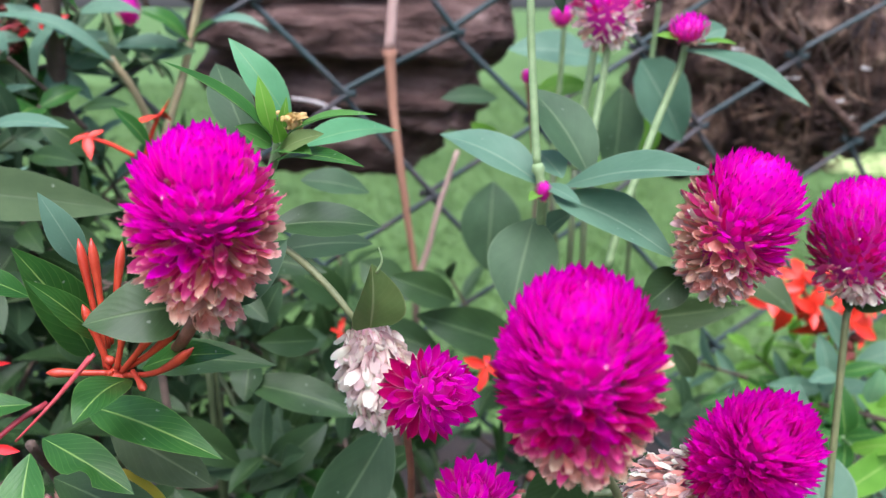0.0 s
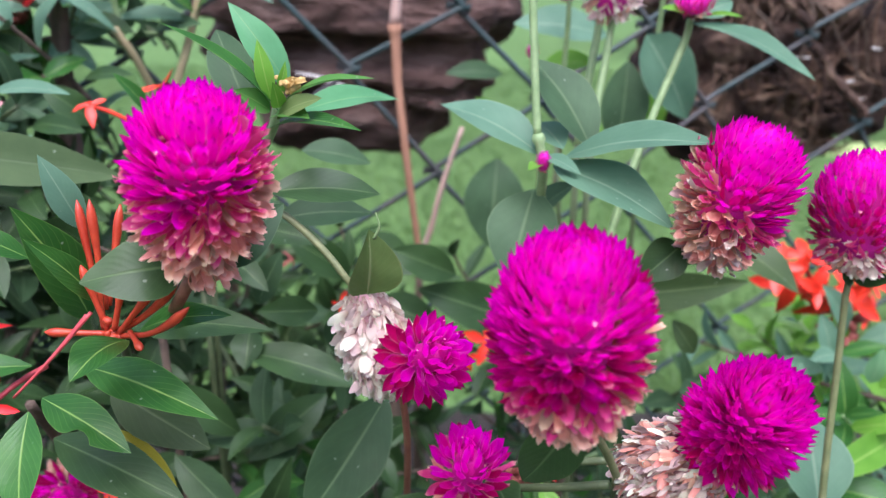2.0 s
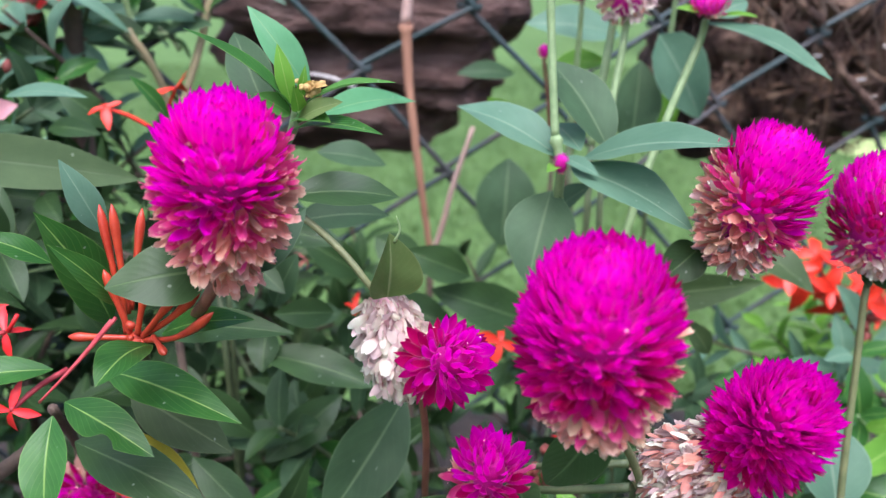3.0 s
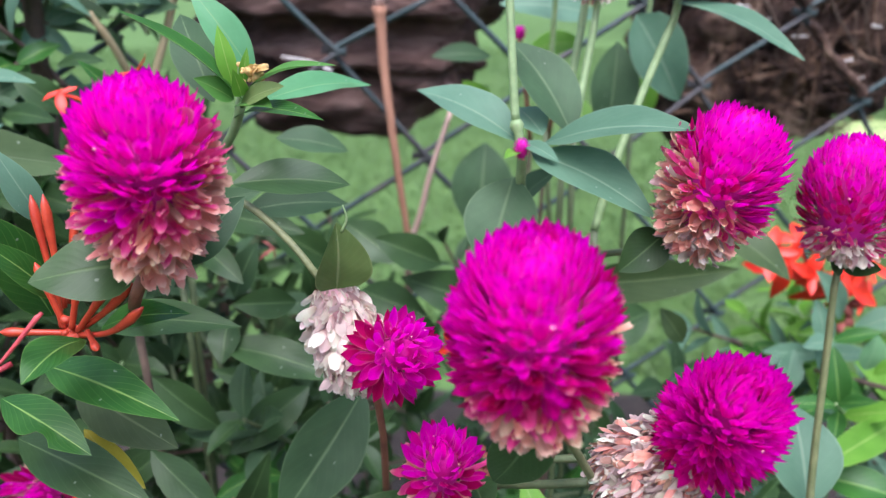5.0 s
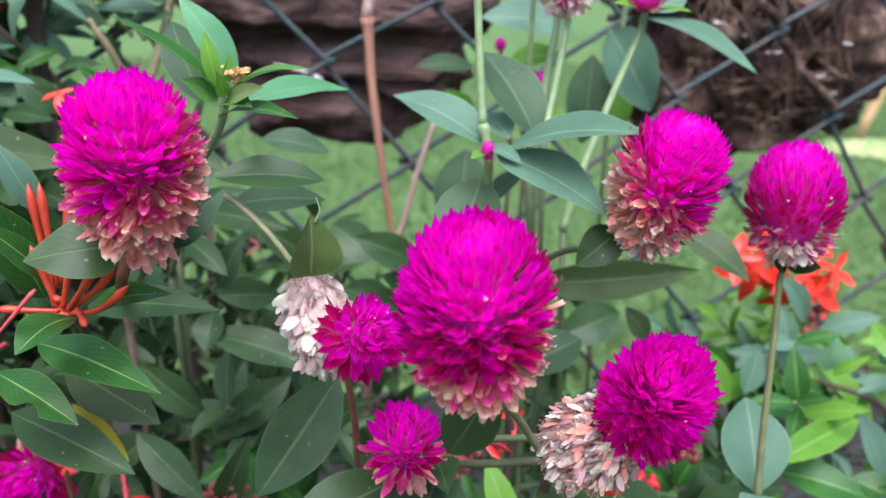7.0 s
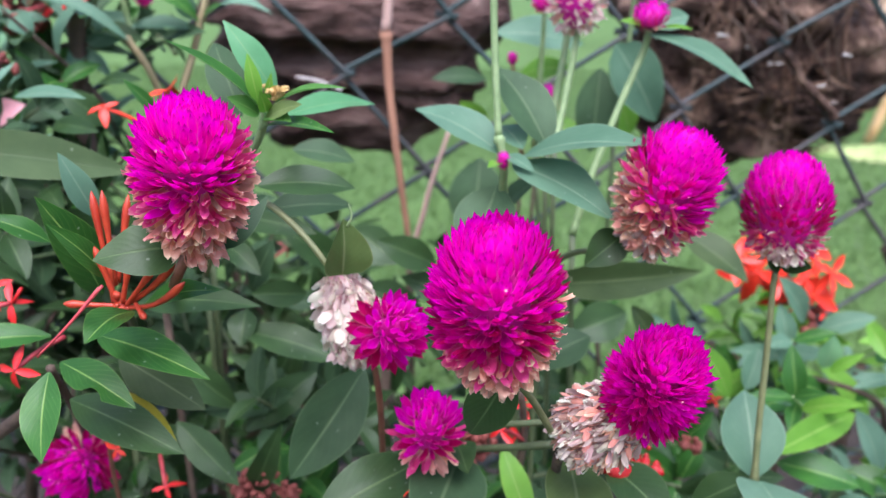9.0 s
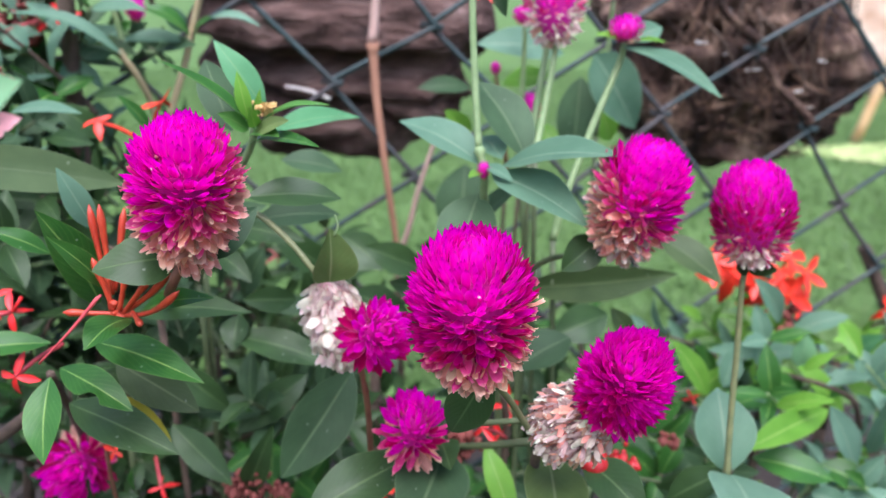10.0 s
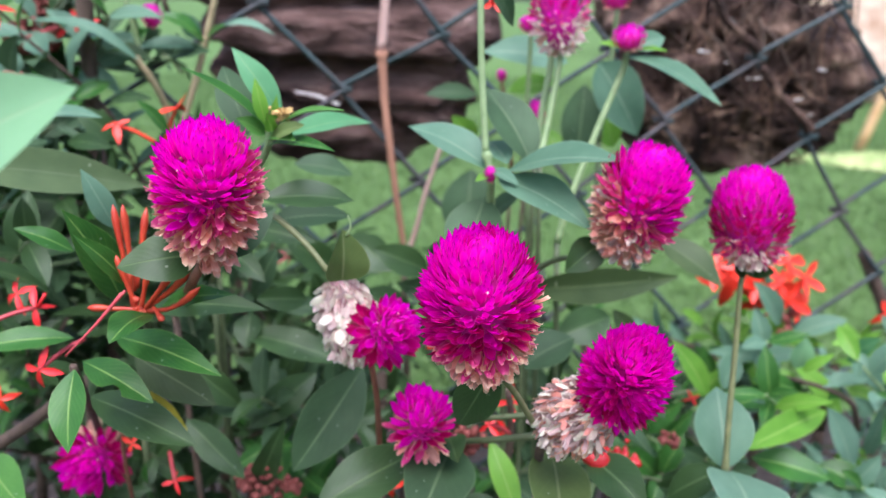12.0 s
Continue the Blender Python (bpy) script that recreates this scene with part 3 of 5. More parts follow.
def sunlit_strip():
    """A strip across the lawn with sunlight put into its pale colour."""
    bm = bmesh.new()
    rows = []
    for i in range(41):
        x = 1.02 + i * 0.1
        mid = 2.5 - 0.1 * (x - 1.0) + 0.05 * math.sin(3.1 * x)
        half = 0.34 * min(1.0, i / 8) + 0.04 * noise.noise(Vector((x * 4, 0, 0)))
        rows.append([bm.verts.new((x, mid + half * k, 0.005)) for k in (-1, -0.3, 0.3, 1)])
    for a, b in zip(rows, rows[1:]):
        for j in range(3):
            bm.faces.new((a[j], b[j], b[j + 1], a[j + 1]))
    m = plain_material("sunlit_grass_colour", (0.24, 0.38, 0.09), (0.6, 0.64, 0.28), 7, 0.9)
    tagged(new("sunlit_grass_strip", finish(bm, m, "sunlit_grass_strip")), "strip of lawn coloured pale yellow-green for sunlight", "lawn", kind="structure")


sunlit_strip()


# ---- chain-link fence ----
# small shifts that fit single knots to the camera's view
KNOT_SHIFT = {(4, 2): (0, 0.005), (3, 1): (-0.002, 0.005), (5, 1): (0.004, 0.004), (-1, 1): (-0.001, 0.004), (0, 2): (-0.003, -0.003)}


def knot(i, j):
    ii = max(-8, min(i, 11))
    dx, dz = KNOT_SHIFT.get((i, j), (0, 0))
    return Vector((dx, 0, dz)) + Vector((-0.00602 + 0.04507 * i + 0.00681 * j - 0.00012 * i * j - 0.00056 * ii * ii,
                   0.35268 + 0.00766 * i + 0.00116 * j - 0.00009 * ii * ii,
                   0.41348 - 0.00488 * i + 0.03989 * j - 0.00041 * i * j + 0.00011 * ii * ii))


def fence():
    f = thing("chain_link_fence", (0, 0.35, 0), "green coated chain-link wire fence behind the flowers", "fence")
    for k in range(-11, 14):
        pts = []
        for jj in range(-12, 9):
            i = k if (k + jj) % 2 == 0 else k + 1
            p = knot(i, jj)
            # the bends hook past one another
            inward = 0.0013 if i == k else -0.0013
            p = p + Vector((-inward * 0.3, inward, 0))
            if p.z < 0.004:
                continue
            pts += [p + Vector((0, 0, -0.0012)), p + Vector((0, 0, 0.0012))]
        bm = tube(bmesh.new(), smooth_path(pts, 3), 0.0014, 0.0014, 8)
        part("wire", bm, MAT["wire"], f)


fence()


# ---- the two pieces of old wood that lean on the fence ----
def rough_wood(name, centre, size, mat, layers, seed, label, fibres, chips, power=2.6, lean=0.0, crevices=()):
    """A blunt, weathered lump of trunk with cracked ledges, hanging roots and pale splinters."""
    c = Vector(centre)
    ob = thing(name, (c.x, c.y, c.z - size[2]), label, "log", "old wood on the fence")
    bm = bmesh.new()
    bmesh.ops.create_icosphere(bm, subdivisions=6, radius=1)
    for v in bm.verts:
        d = v.co.copy()
        k = (abs(d.x) ** power + abs(d.y) ** 2.4 + abs(d.z) ** power) ** (-1 / power)
        d *= k
        p = Vector((d.x * size[0], d.y * size[1], d.z * size[2]))
        q = Vector((p.x * 9, p.y * 14, p.z * layers)) + Vector((seed, 0, 0))
        amp = 0.016 * noise.noise(q) + 0.01 * noise.noise(q * 2.7) + 0.0035 * noise.noise(q * 6.1)
        # dark ledges and cracks along the grain
        crack = abs(noise.noise(Vector((p.x * 5, 0.3 * seed, p.z * layers * 0.9))))
        amp -= 0.02 * max(0.0, 1 - crack / 0.14)
        for z0, deep, high in crevices:                  # wide splits between the slabs
            amp -= deep * max(0.0, 1 - abs(p.x / size[0]) ** 4) * math.exp(-((p.z - z0 - 0.026 * noise.noise(Vector((p.x * 8, z0 * 90, 0)))) / high) ** 4)
        amp += 0.002 * noise.noise(q * 13.0)
        v.co = c + p + Vector((lean * p.z, 0, 0)) + v.co.normalized() * amp
    part("trunk", bm, MAT[mat], ob)
    r = random.Random(seed)
    for k in range(fibres):
        x = r.uniform(-0.85, 0.85) * size[0]
        z0 = r.uniform(-0.2, 1.0) * size[2]
        pts, p = [], Vector((x, 0, z0))
        head_ = r.uniform(-2.4, -0.6)
        for s in range(9):
            k2 = 1 - (abs(p.x / size[0]) ** 3.0 + abs(p.z / size[2]) ** 2.6)
            if k2 < 0.02:
                break
            y = -size[1] * k2 ** (1 / 2.4) - 0.002 + r.uniform(-0.002, 0.002)
            pts.append(c + Vector((p.x, y, p.z)))
            head_ += r.gauss(0, 0.25)
            p = p + Vector((math.cos(head_), 0, math.sin(head_))) * 0.012
        if len(pts) > 3:
            part("root", tube(bmesh.new(), smooth_path(pts, 3), r.uniform(0.0004, 0.0012), 0.0003, 6, 0.2), MAT[r.choice(("fibre", "bark", "rootball", "rootball"))], ob)
    for k in range(fibres):                              # flakes of bark along the lower edge
        x, z = r.uniform(-0.8, 0.85) * size[0], r.uniform(-0.9, -0.1) * size[2]
        k2 = max(0.03, 1 - (abs(x / size[0]) ** 3.0 + abs(z / size[2]) ** 2.6))
        p = c + Vector((x, -size[1] * k2 ** (1 / 2.4) - 0.001, z))
        d = Vector((1, r.uniform(-0.15, 0.15), r.gauss(0, 0.3))).normalized() * r.uniform(0.005, 0.016)
        part("bark_flake", tube(bmesh.new(), smooth_path([p - d, p + Vector((0, -0.001, r.uniform(-0.002, 0.002))), p + d], 4), r.uniform(0.0006, 0.0018), 0.0004, 6, 0.5), MAT[r.choice(("fibre", "rootball"))], ob)
    for k in range(chips):
        x, z = r.uniform(-0.6, 0.75) * size[0], r.uniform(-0.75, 0.1) * size[2]
        k2 = max(0.03, 1 - (abs(x / size[0]) ** 3.0 + abs(z / size[2]) ** 2.6))
        p = c + Vector((x, -size[1] * k2 ** (1 / 2.4) - 0.003, z))
        d = Vector((r.uniform(0.4, 1), -0.1, r.gauss(-0.1, 0.6))).normalized() * r.uniform(0.0015, 0.004)
        part("splinter", tube(bmesh.new(), [p - d, p - d * 0.3, p + d * 0.4, p + d], r.uniform(0.0006, 0.0013), 0.0004, 6, 0.5), MAT["chip"], ob)
    return ob


root_log = rough_wood("root_log", (0.186, 0.462, 0.474), (0.0735, 0.062, 0.075), "rootball", 24, 3.0, "brown fibrous old root stump held behind the wire fence", 75, 6, 2.6, -0.2)
weathered_log = rough_wood("weathered_log", (-0.060, 0.448, 0.511), (0.098, 0.062, 0.102), "log", 22, 11.0, "dark weathered log with cracked bark behind the wire fence", 0, 0, 2.6, 0.0,
                           ((-0.040, 0.022, 0.011), (-0.072, 0.007, 0.004), (0.03, 0.006, 0.005)))
for a, b in (((3, 3), (4, 2)), ((4, 2), (5, 1))):        # added roots, laid over two runs of wire to hide them
    p, q = knot(*a), knot(*b)
    pts = [p.lerp(q, s) + Vector((0.0015 * math.sin(9 * s), -0.0032, 0.002 * math.sin(5 * s + a[0]))) for s in (0.06, 0.25, 0.45, 0.65, 0.85, 0.95)]
    part("root", tube(bmesh.new(), smooth_path(pts, 5), 0.0020, 0.0025, 9, 0.6), MAT["rootball"], root_log)

# ---- plants ----

# lower stem lengths are coloured darker to hide them among the leaves
big = thing("globe_amaranth", (0.045, 0.135, 0.0), "large magenta globe amaranth with a papery tan foot", "flower", "globe amaranths")
stalk(big, [(0.0216, 0.1000, 0.4348), (0.0281, 0.1080, 0.4241), (0.0333, 0.1160, 0.4122), (0.0372, 0.1270, 0.4010), (0.0400, 0.1400, 0.3930)], 0.00072, 0.00085, "olivestem", "stem", ())
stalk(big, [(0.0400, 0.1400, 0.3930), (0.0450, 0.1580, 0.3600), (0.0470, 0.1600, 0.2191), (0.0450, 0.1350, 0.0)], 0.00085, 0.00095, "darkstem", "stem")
leaf(big, (0.0236, 0.1060, 0.4297), (0.0164, 0.1170, 0.4089), 0.0102, "deep", (0, -0.9, 0.45), shape='ovate', fold=0.15)
head(big, (0.0212, 0.1035, 0.4310), (0.0196, 0.0958, 0.4644), 0.0123, 980, taper=0.17, droop=44, length=0.42, dry=0.36, skew=(-0.15, -0.1), tiers=11, shaggy=0.1, rise=-2, seed=3, label='magenta head, tan and papery at its foot')

tall = thing("globe_amaranth", (-0.08, 0.21, 0.0), "tall magenta globe amaranth fading to pinkish tan", "flower", "globe amaranths")
stalk(tall, [(-0.0422, 0.1200, 0.4508), (-0.0493, 0.1270, 0.4402), (-0.0846, 0.2000, 0.4003)], 0.00117, 0.00117, "redstem", "stem", ())
stalk(tall, [(-0.0846, 0.2000, 0.4003), (-0.0825, 0.2045, 0.2201), (-0.0800, 0.2100, 0.0)], 0.00117, 0.00117, "bark", "stem")
leaf(tall, (-0.0464, 0.1240, 0.4490), (-0.0626, 0.1180, 0.4478), 0.0124, "deep", (0.1, -0.75, 0.65), shape='ovate', fold=0.1)
leaf(tall, (-0.0410, 0.1280, 0.4480), (-0.0304, 0.1380, 0.4570), 0.0086, "grey", (0.2, -0.8, 0.3), shape='ovate')
head(tall, (-0.0428, 0.1235, 0.4490), (-0.0367, 0.1125, 0.4822), 0.0117, 860, taper=0.2, length=0.48, dry=0.53, blush=0.14, skew=(-0.06, -0.13), droop=75, shaggy=0.14, rise=-8, seed=5, label='magenta head with a shaggy faded pink and tan lower half')

white = thing("globe_amaranth", (-0.09, 0.26, 0.0), "bleached dry globe amaranth nodding on its stem", "flower", "globe amaranths")
stalk(white, [(-0.0166, 0.1500, 0.4318), (-0.0201, 0.1490, 0.4366), (-0.0255, 0.1520, 0.4423), (-0.0351, 0.1580, 0.4486), (-0.0426, 0.1650, 0.4474), (-0.0554, 0.1800, 0.4355), (-0.0775, 0.2200, 0.4045)], 0.00072, 0.00095, "olivestem", "stem", ())
stalk(white, [(-0.0775, 0.2200, 0.4045), (-0.0831, 0.2380, 0.2225), (-0.0900, 0.2600, 0.0)], 0.00109, 0.00109, "darkstem", "stem")
leaf(white, (-0.0159, 0.1480, 0.4339), (-0.0150, 0.1470, 0.4490), 0.0125, "olive", (0.5, -0.8, 0.1), shape='ovate', fold=0.6)
stalk(white, [(-0.0140, 0.1470, 0.4470), (-0.0128, 0.1468, 0.4498), (-0.0134, 0.1466, 0.4528)], 0.00034, 0.00012, "stem", "spur")
head(white, (-0.0171, 0.1510, 0.4339), (-0.0124, 0.1470, 0.4079), 0.0095, 360, length=0.4, wide=1.4, taper=-0.2, drykind='white', dryall=True, florets=0, droop=20, shaggy=0.1, seed=8, label='bleached white dry head')

young_a = thing("globe_amaranth", (0.0, 0.18, 0.0), "small magenta globe amaranth with broad open bracts", "flower", "globe amaranths")
stalk(young_a, [(-0.0096, 0.1470, 0.4170), (-0.0083, 0.1500, 0.4049), (-0.0078, 0.1550, 0.3909), (-0.0087, 0.1650, 0.3684)], 0.00086, 0.00094, "redstem", "stem", ())
stalk(young_a, [(-0.0087, 0.1650, 0.3684), (-0.0048, 0.1718, 0.2026), (0.0000, 0.1800, 0.0)], 0.00094, 0.00094, "bark", "stem")
head(young_a, (-0.0080, 0.1500, 0.4167), (0.0029, 0.1220, 0.4329), 0.0096, 120, dry=0.0, length=0.68, wide=0.9, droop=45, kind_shift=0.04, seed=11, florets=12)

young_b = thing("globe_amaranth", (0.01, 0.16, 0.0), "small magenta globe amaranth with a pale pink foot", "flower", "globe amaranths")
stalk(young_b, [(0.0054, 0.1420, 0.3879), (0.0068, 0.1460, 0.3757), (0.0083, 0.1500, 0.3624)], 0.00096, 0.00112, "darkstem", "stem", ())
stalk(young_b, [(0.0083, 0.1500, 0.3624), (0.0091, 0.1545, 0.1993), (0.0100, 0.1600, 0.0)], 0.00112, 0.00112, "darkstem", "stem")
head(young_b, (0.0064, 0.1405, 0.3865), (0.0068, 0.1270, 0.4112), 0.0097, 130, dry=0.3, blush=0.12, length=0.64, wide=0.9, droop=60, kind_shift=0.04, seed=12, florets=12)
leaf(young_b, (-0.0224, 0.1300, 0.3735), (0.0056, 0.1480, 0.3805), 0.0153, "deep", (0.1, -0.5, 0.8))
leaf(young_b, (0.0147, 0.1480, 0.3833), (0.0059, 0.1150, 0.3791), 0.0198, "grey", (0.1, -0.6, 0.75))
leaf(young_b, (0.0130, 0.1500, 0.3848), (0.0164, 0.1300, 0.3890), 0.0088, "deep", (0.1, -0.8, 0.5))

leaning = thing("globe_amaranth", (0.05, 0.15, 0.0), "leaning magenta globe amaranth with a dry whitish lower part", "flower", "globe amaranths")
stalk(leaning, [(0.0390, 0.1220, 0.4050), (0.0380, 0.1300, 0.3930), (0.0391, 0.1400, 0.3750)], 0.00119, 0.00134, "bark", "stem", ())
stalk(leaning, [(0.0391, 0.1400, 0.3750), (0.0440, 0.1445, 0.2063), (0.0500, 0.1500, 0.0)], 0.00134, 0.00134, "bark", "stem")
head(leaning, (0.0530, 0.1200, 0.4120), (0.0558, 0.1042, 0.4388), 0.0099, 760, taper=0.1, length=0.56, wide=0.8, rise=2, dry=0.1, tiers=9, droop=50, shaggy=0.12, kind_shift=0.22, seed=21)
head(leaning, (0.0560, 0.1160, 0.4200), (0.0370, 0.1240, 0.4020), 0.0107, 720, length=0.33, wide=0.85, taper=0.1, dry=1, drykind='mixed', dryall=True, florets=0, shaggy=0.27, seed=22, label='crumpled pinkish-white dry foot of the head')
stalk(leaning, [(0.0367, 0.1350, 0.4011), (0.0256, 0.1400, 0.3969), (0.0146, 0.1500, 0.3890)], 0.00091, 0.00076, "darkstem", "twig", ())
stalk(leaning, [(0.0380, 0.1370, 0.3934), (0.0275, 0.1420, 0.3888), (0.0147, 0.1500, 0.3825)], 0.00108, 0.00093, "darkstem", "twig", ())
leaf(leaning, (0.0425, 0.1400, 0.3873), (0.0415, 0.1050, 0.3826), 0.0164, "olive", (0.1, -0.6, 0.75))
leaf(leaning, (0.0549, 0.1500, 0.3790), (0.0681, 0.1300, 0.3749), 0.0137, "deep", (0.1, -0.6, 0.75))

tilted = thing("globe_amaranth", (0.04, 0.19, 0.0), "tilted magenta globe amaranth with a brown dry lower half", "flower", "globe amaranths")
stalk(tilted, [(0.0601, 0.1600, 0.4382), (0.0560, 0.1700, 0.4340), (0.0465, 0.1800, 0.4296), (0.0378, 0.1880, 0.4207)], 0.00080, 0.00096, "darkstem", "stem", ())
stalk(tilted, [(0.0378, 0.1880, 0.4207), (0.0388, 0.1889, 0.2314), (0.0400, 0.1900, 0.0)], 0.00096, 0.00096, "darkstem", "stem")
leaf(tilted, (0.0567, 0.1650, 0.4402), (0.0468, 0.1630, 0.4318), 0.0102, "deep", (0, -0.9, 0.45), shape='ovate')
head(tilted, (0.0606, 0.1604, 0.4377), (0.0687, 0.1530, 0.4707), 0.0121, 740, taper=0.34, length=0.44, rise=4, dry=0.42, blush=0.13, skew=(0.2, -0.08), drykind='mixed', droop=48, shaggy=0.05, seed=31)

slender = thing("globe_amaranth", (0.1, 0.155, 0.0), "upright magenta globe amaranth on a slender green stem", "flower", "globe amaranths")
stalk(slender, [(0.1038, 0.1740, 0.4317), (0.1016, 0.1720, 0.4260), (0.1018, 0.1700, 0.4081), (0.1015, 0.1660, 0.3827), (0.1016, 0.1630, 0.3644)], 0.00084, 0.00098, "olivestem", "stem", (0.98,))
stalk(slender, [(0.1016, 0.1630, 0.3644), (0.1009, 0.1594, 0.2004), (0.1000, 0.1550, 0.0)], 0.00098, 0.00110, "olivestem", "stem")
head(slender, (0.1042, 0.1748, 0.4312), (0.0999, 0.1710, 0.4616), 0.0128, 760, dry=0.17, blush=0.1, length=0.32, rise=26, drykind='white', droop=40, seed=41)
leaf(slender, (0.1030, 0.1730, 0.4302), (0.0968, 0.1660, 0.4318), 0.0052, "deep", (0, -0.9, 0.4), shape='ovate', bow=-0.12)
leaf(slender, (0.1030, 0.1730, 0.4302), (0.1085, 0.1660, 0.4314), 0.0052, "deep", (0, -0.9, 0.4), shape='ovate', bow=-0.12)
leaf(slender, (0.1029, 0.1660, 0.3635), (0.1037, 0.1850, 0.3831), 0.0190, "pale", (-0.1, -0.9, 0.4))
leaf(slender, (0.1031, 0.1630, 0.3650), (0.0957, 0.1200, 0.3693), 0.0245, "pale", (0.1, -0.5, 0.85))
leaf(slender, (0.1017, 0.1650, 0.3646), (0.0865, 0.1700, 0.3497), 0.0111, "deep")

centre = thing("globe_amaranth", (0.04, 0.21, 0.0), "budding globe amaranth with broad grey-green leaves", "flower", "globe amaranths")
stalk(centre, [(0.0212, 0.1930, 0.5260), (0.0213, 0.1920, 0.5160), (0.0215, 0.1900, 0.4971), (0.0228, 0.1860, 0.4742), (0.0237, 0.1840, 0.4626)], 0.00099, 0.00107, "stem", "stem", ())
stalk(centre, [(0.0237, 0.1840, 0.4629), (0.0254, 0.1830, 0.4543), (0.0261, 0.1880, 0.4436), (0.0316, 0.1950, 0.4261)], 0.00121, 0.00138, "stem", "stem", (0.05,))
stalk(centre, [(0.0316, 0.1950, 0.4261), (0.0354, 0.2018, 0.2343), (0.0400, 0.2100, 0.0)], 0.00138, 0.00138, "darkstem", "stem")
leaf(centre, (0.0252, 0.1840, 0.4573), (-0.0009, 0.1990, 0.4678), 0.0142, "pale", (0.25, -0.5, 0.8), fold=0.3)
leaf(centre, (0.0384, 0.1880, 0.4580), (0.0237, 0.2050, 0.4794), 0.0160, "grey", (0.5, -0.85, 0.1), fold=0.3)
leaf(centre, (0.0308, 0.1840, 0.4570), (0.0601, 0.1580, 0.4657), 0.0128, "pale", (0, -0.5, 0.85))
leaf(centre, (0.0276, 0.1810, 0.4555), (0.0532, 0.1600, 0.4455), 0.0150, "pale", (0.15, -0.55, 0.8), shape='lance')
leaf(centre, (0.0249, 0.1840, 0.4573), (0.0331, 0.1720, 0.4553), 0.0044, "pale", (0, -0.6, 0.8))
leaf(centre, (0.0250, 0.1840, 0.4546), (0.0205, 0.1720, 0.4562), 0.0031, "young", (0, -0.6, 0.8))
leaf(centre, (0.0309, 0.1870, 0.4585), (0.0251, 0.2000, 0.4631), 0.0090, "pale")
leaf(centre, (0.0240, 0.1880, 0.4475), (0.0170, 0.1720, 0.4271), 0.0181, "grey", (-0.2, -0.9, 0.3))
leaf(centre, (0.0365, 0.2000, 0.4459), (0.0255, 0.2100, 0.4312), 0.0097, "grey")
bud(centre, (0.0252, 0.1810, 0.4539), (0.0250, 0.1790, 0.4593), 0.0023, 51)

bud_plant = thing("globe_amaranth", (0.075, 0.24, 0.0), "globe amaranth with a small round magenta bud", "flower", "globe amaranths")
stalk(bud_plant, [(0.0765, 0.2420, 0.4890), (0.0751, 0.2420, 0.4813), (0.0671, 0.2360, 0.4629), (0.0573, 0.2270, 0.4386), (0.0521, 0.2220, 0.4215)], 0.00114, 0.00135, "stem", "stem", ())
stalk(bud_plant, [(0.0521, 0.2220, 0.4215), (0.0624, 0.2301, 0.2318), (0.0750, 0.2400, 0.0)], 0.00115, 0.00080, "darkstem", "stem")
bud(bud_plant, (0.0766, 0.2400, 0.4895), (0.0756, 0.2370, 0.4984), 0.0072, 52)
leaf(bud_plant, (0.0748, 0.2430, 0.4877), (0.1008, 0.2050, 0.4743), 0.0102, "pale", (0.1, -0.5, 0.85), shape='lance')
leaf(bud_plant, (0.0788, 0.2450, 0.4896), (0.0917, 0.2500, 0.4939), 0.0088, "pale", (0, -0.8, 0.5))
leaf(bud_plant, (0.0761, 0.2400, 0.4895), (0.0648, 0.2350, 0.4921), 0.0045, "young")
leaf(bud_plant, (0.0791, 0.2400, 0.4895), (0.0881, 0.2300, 0.4898), 0.0032, "young")
leaf(bud_plant, (0.0751, 0.2900, 0.4816), (0.0964, 0.2980, 0.4487), 0.0220, "pale", (-0.1, -0.9, 0.4), shape='ovate')

back_head = thing("globe_amaranth", (0.06, 0.26, 0.0), "magenta globe amaranth with a pale tan foot", "flower", "globe amaranths")
stalk(back_head, [(0.0530, 0.2460, 0.4910), (0.0514, 0.2430, 0.4789), (0.0485, 0.2380, 0.4639), (0.0452, 0.2300, 0.4506)], 0.00115, 0.00126, "stem", "stem", ())
stalk(back_head, [(0.0452, 0.2300, 0.4506), (0.0519, 0.2435, 0.2478), (0.0600, 0.2600, 0.0)], 0.00107, 0.00080, "darkstem", "stem")
head(back_head, (0.0523, 0.2460, 0.4873), (0.0503, 0.2420, 0.5210), 0.0120, 420, dry=0.4, drykind='white', shaggy=0.04, droop=60, rise=30, length=0.3, seed=61)

back_stem = thing("globe_amaranth", (0.05, 0.27, 0.0), "slender globe amaranth stem with a half-opened bud", "flower", "globe amaranths")
stalk(back_stem, [(0.0519, 0.2620, 0.4922), (0.0510, 0.2600, 0.4837), (0.0477, 0.2550, 0.4646), (0.0451, 0.2500, 0.4475)], 0.00133, 0.00144, "stem", "stem", ())
stalk(back_stem, [(0.0451, 0.2500, 0.4475), (0.0473, 0.2590, 0.2461), (0.0500, 0.2700, 0.0)], 0.00122, 0.00080, "darkstem", "stem")
bud(back_stem, (0.0574, 0.2700, 0.4907), (0.0522, 0.2700, 0.5026), 0.0068, 53)

far_buds = thing("globe_amaranth", (0.03, 0.33, 0.0), "globe amaranth seedling with tiny magenta buds", "flower", "globe amaranths")
stalk(far_buds, [(0.0348, 0.3130, 0.4705), (0.0373, 0.3150, 0.4559), (0.0413, 0.3200, 0.4275)], 0.00079, 0.00105, "redstem", "stem", ())
stalk(far_buds, [(0.0413, 0.3200, 0.4275), (0.0362, 0.3245, 0.2351), (0.0300, 0.3300, 0.0)], 0.00089, 0.00080, "bark", "stem")
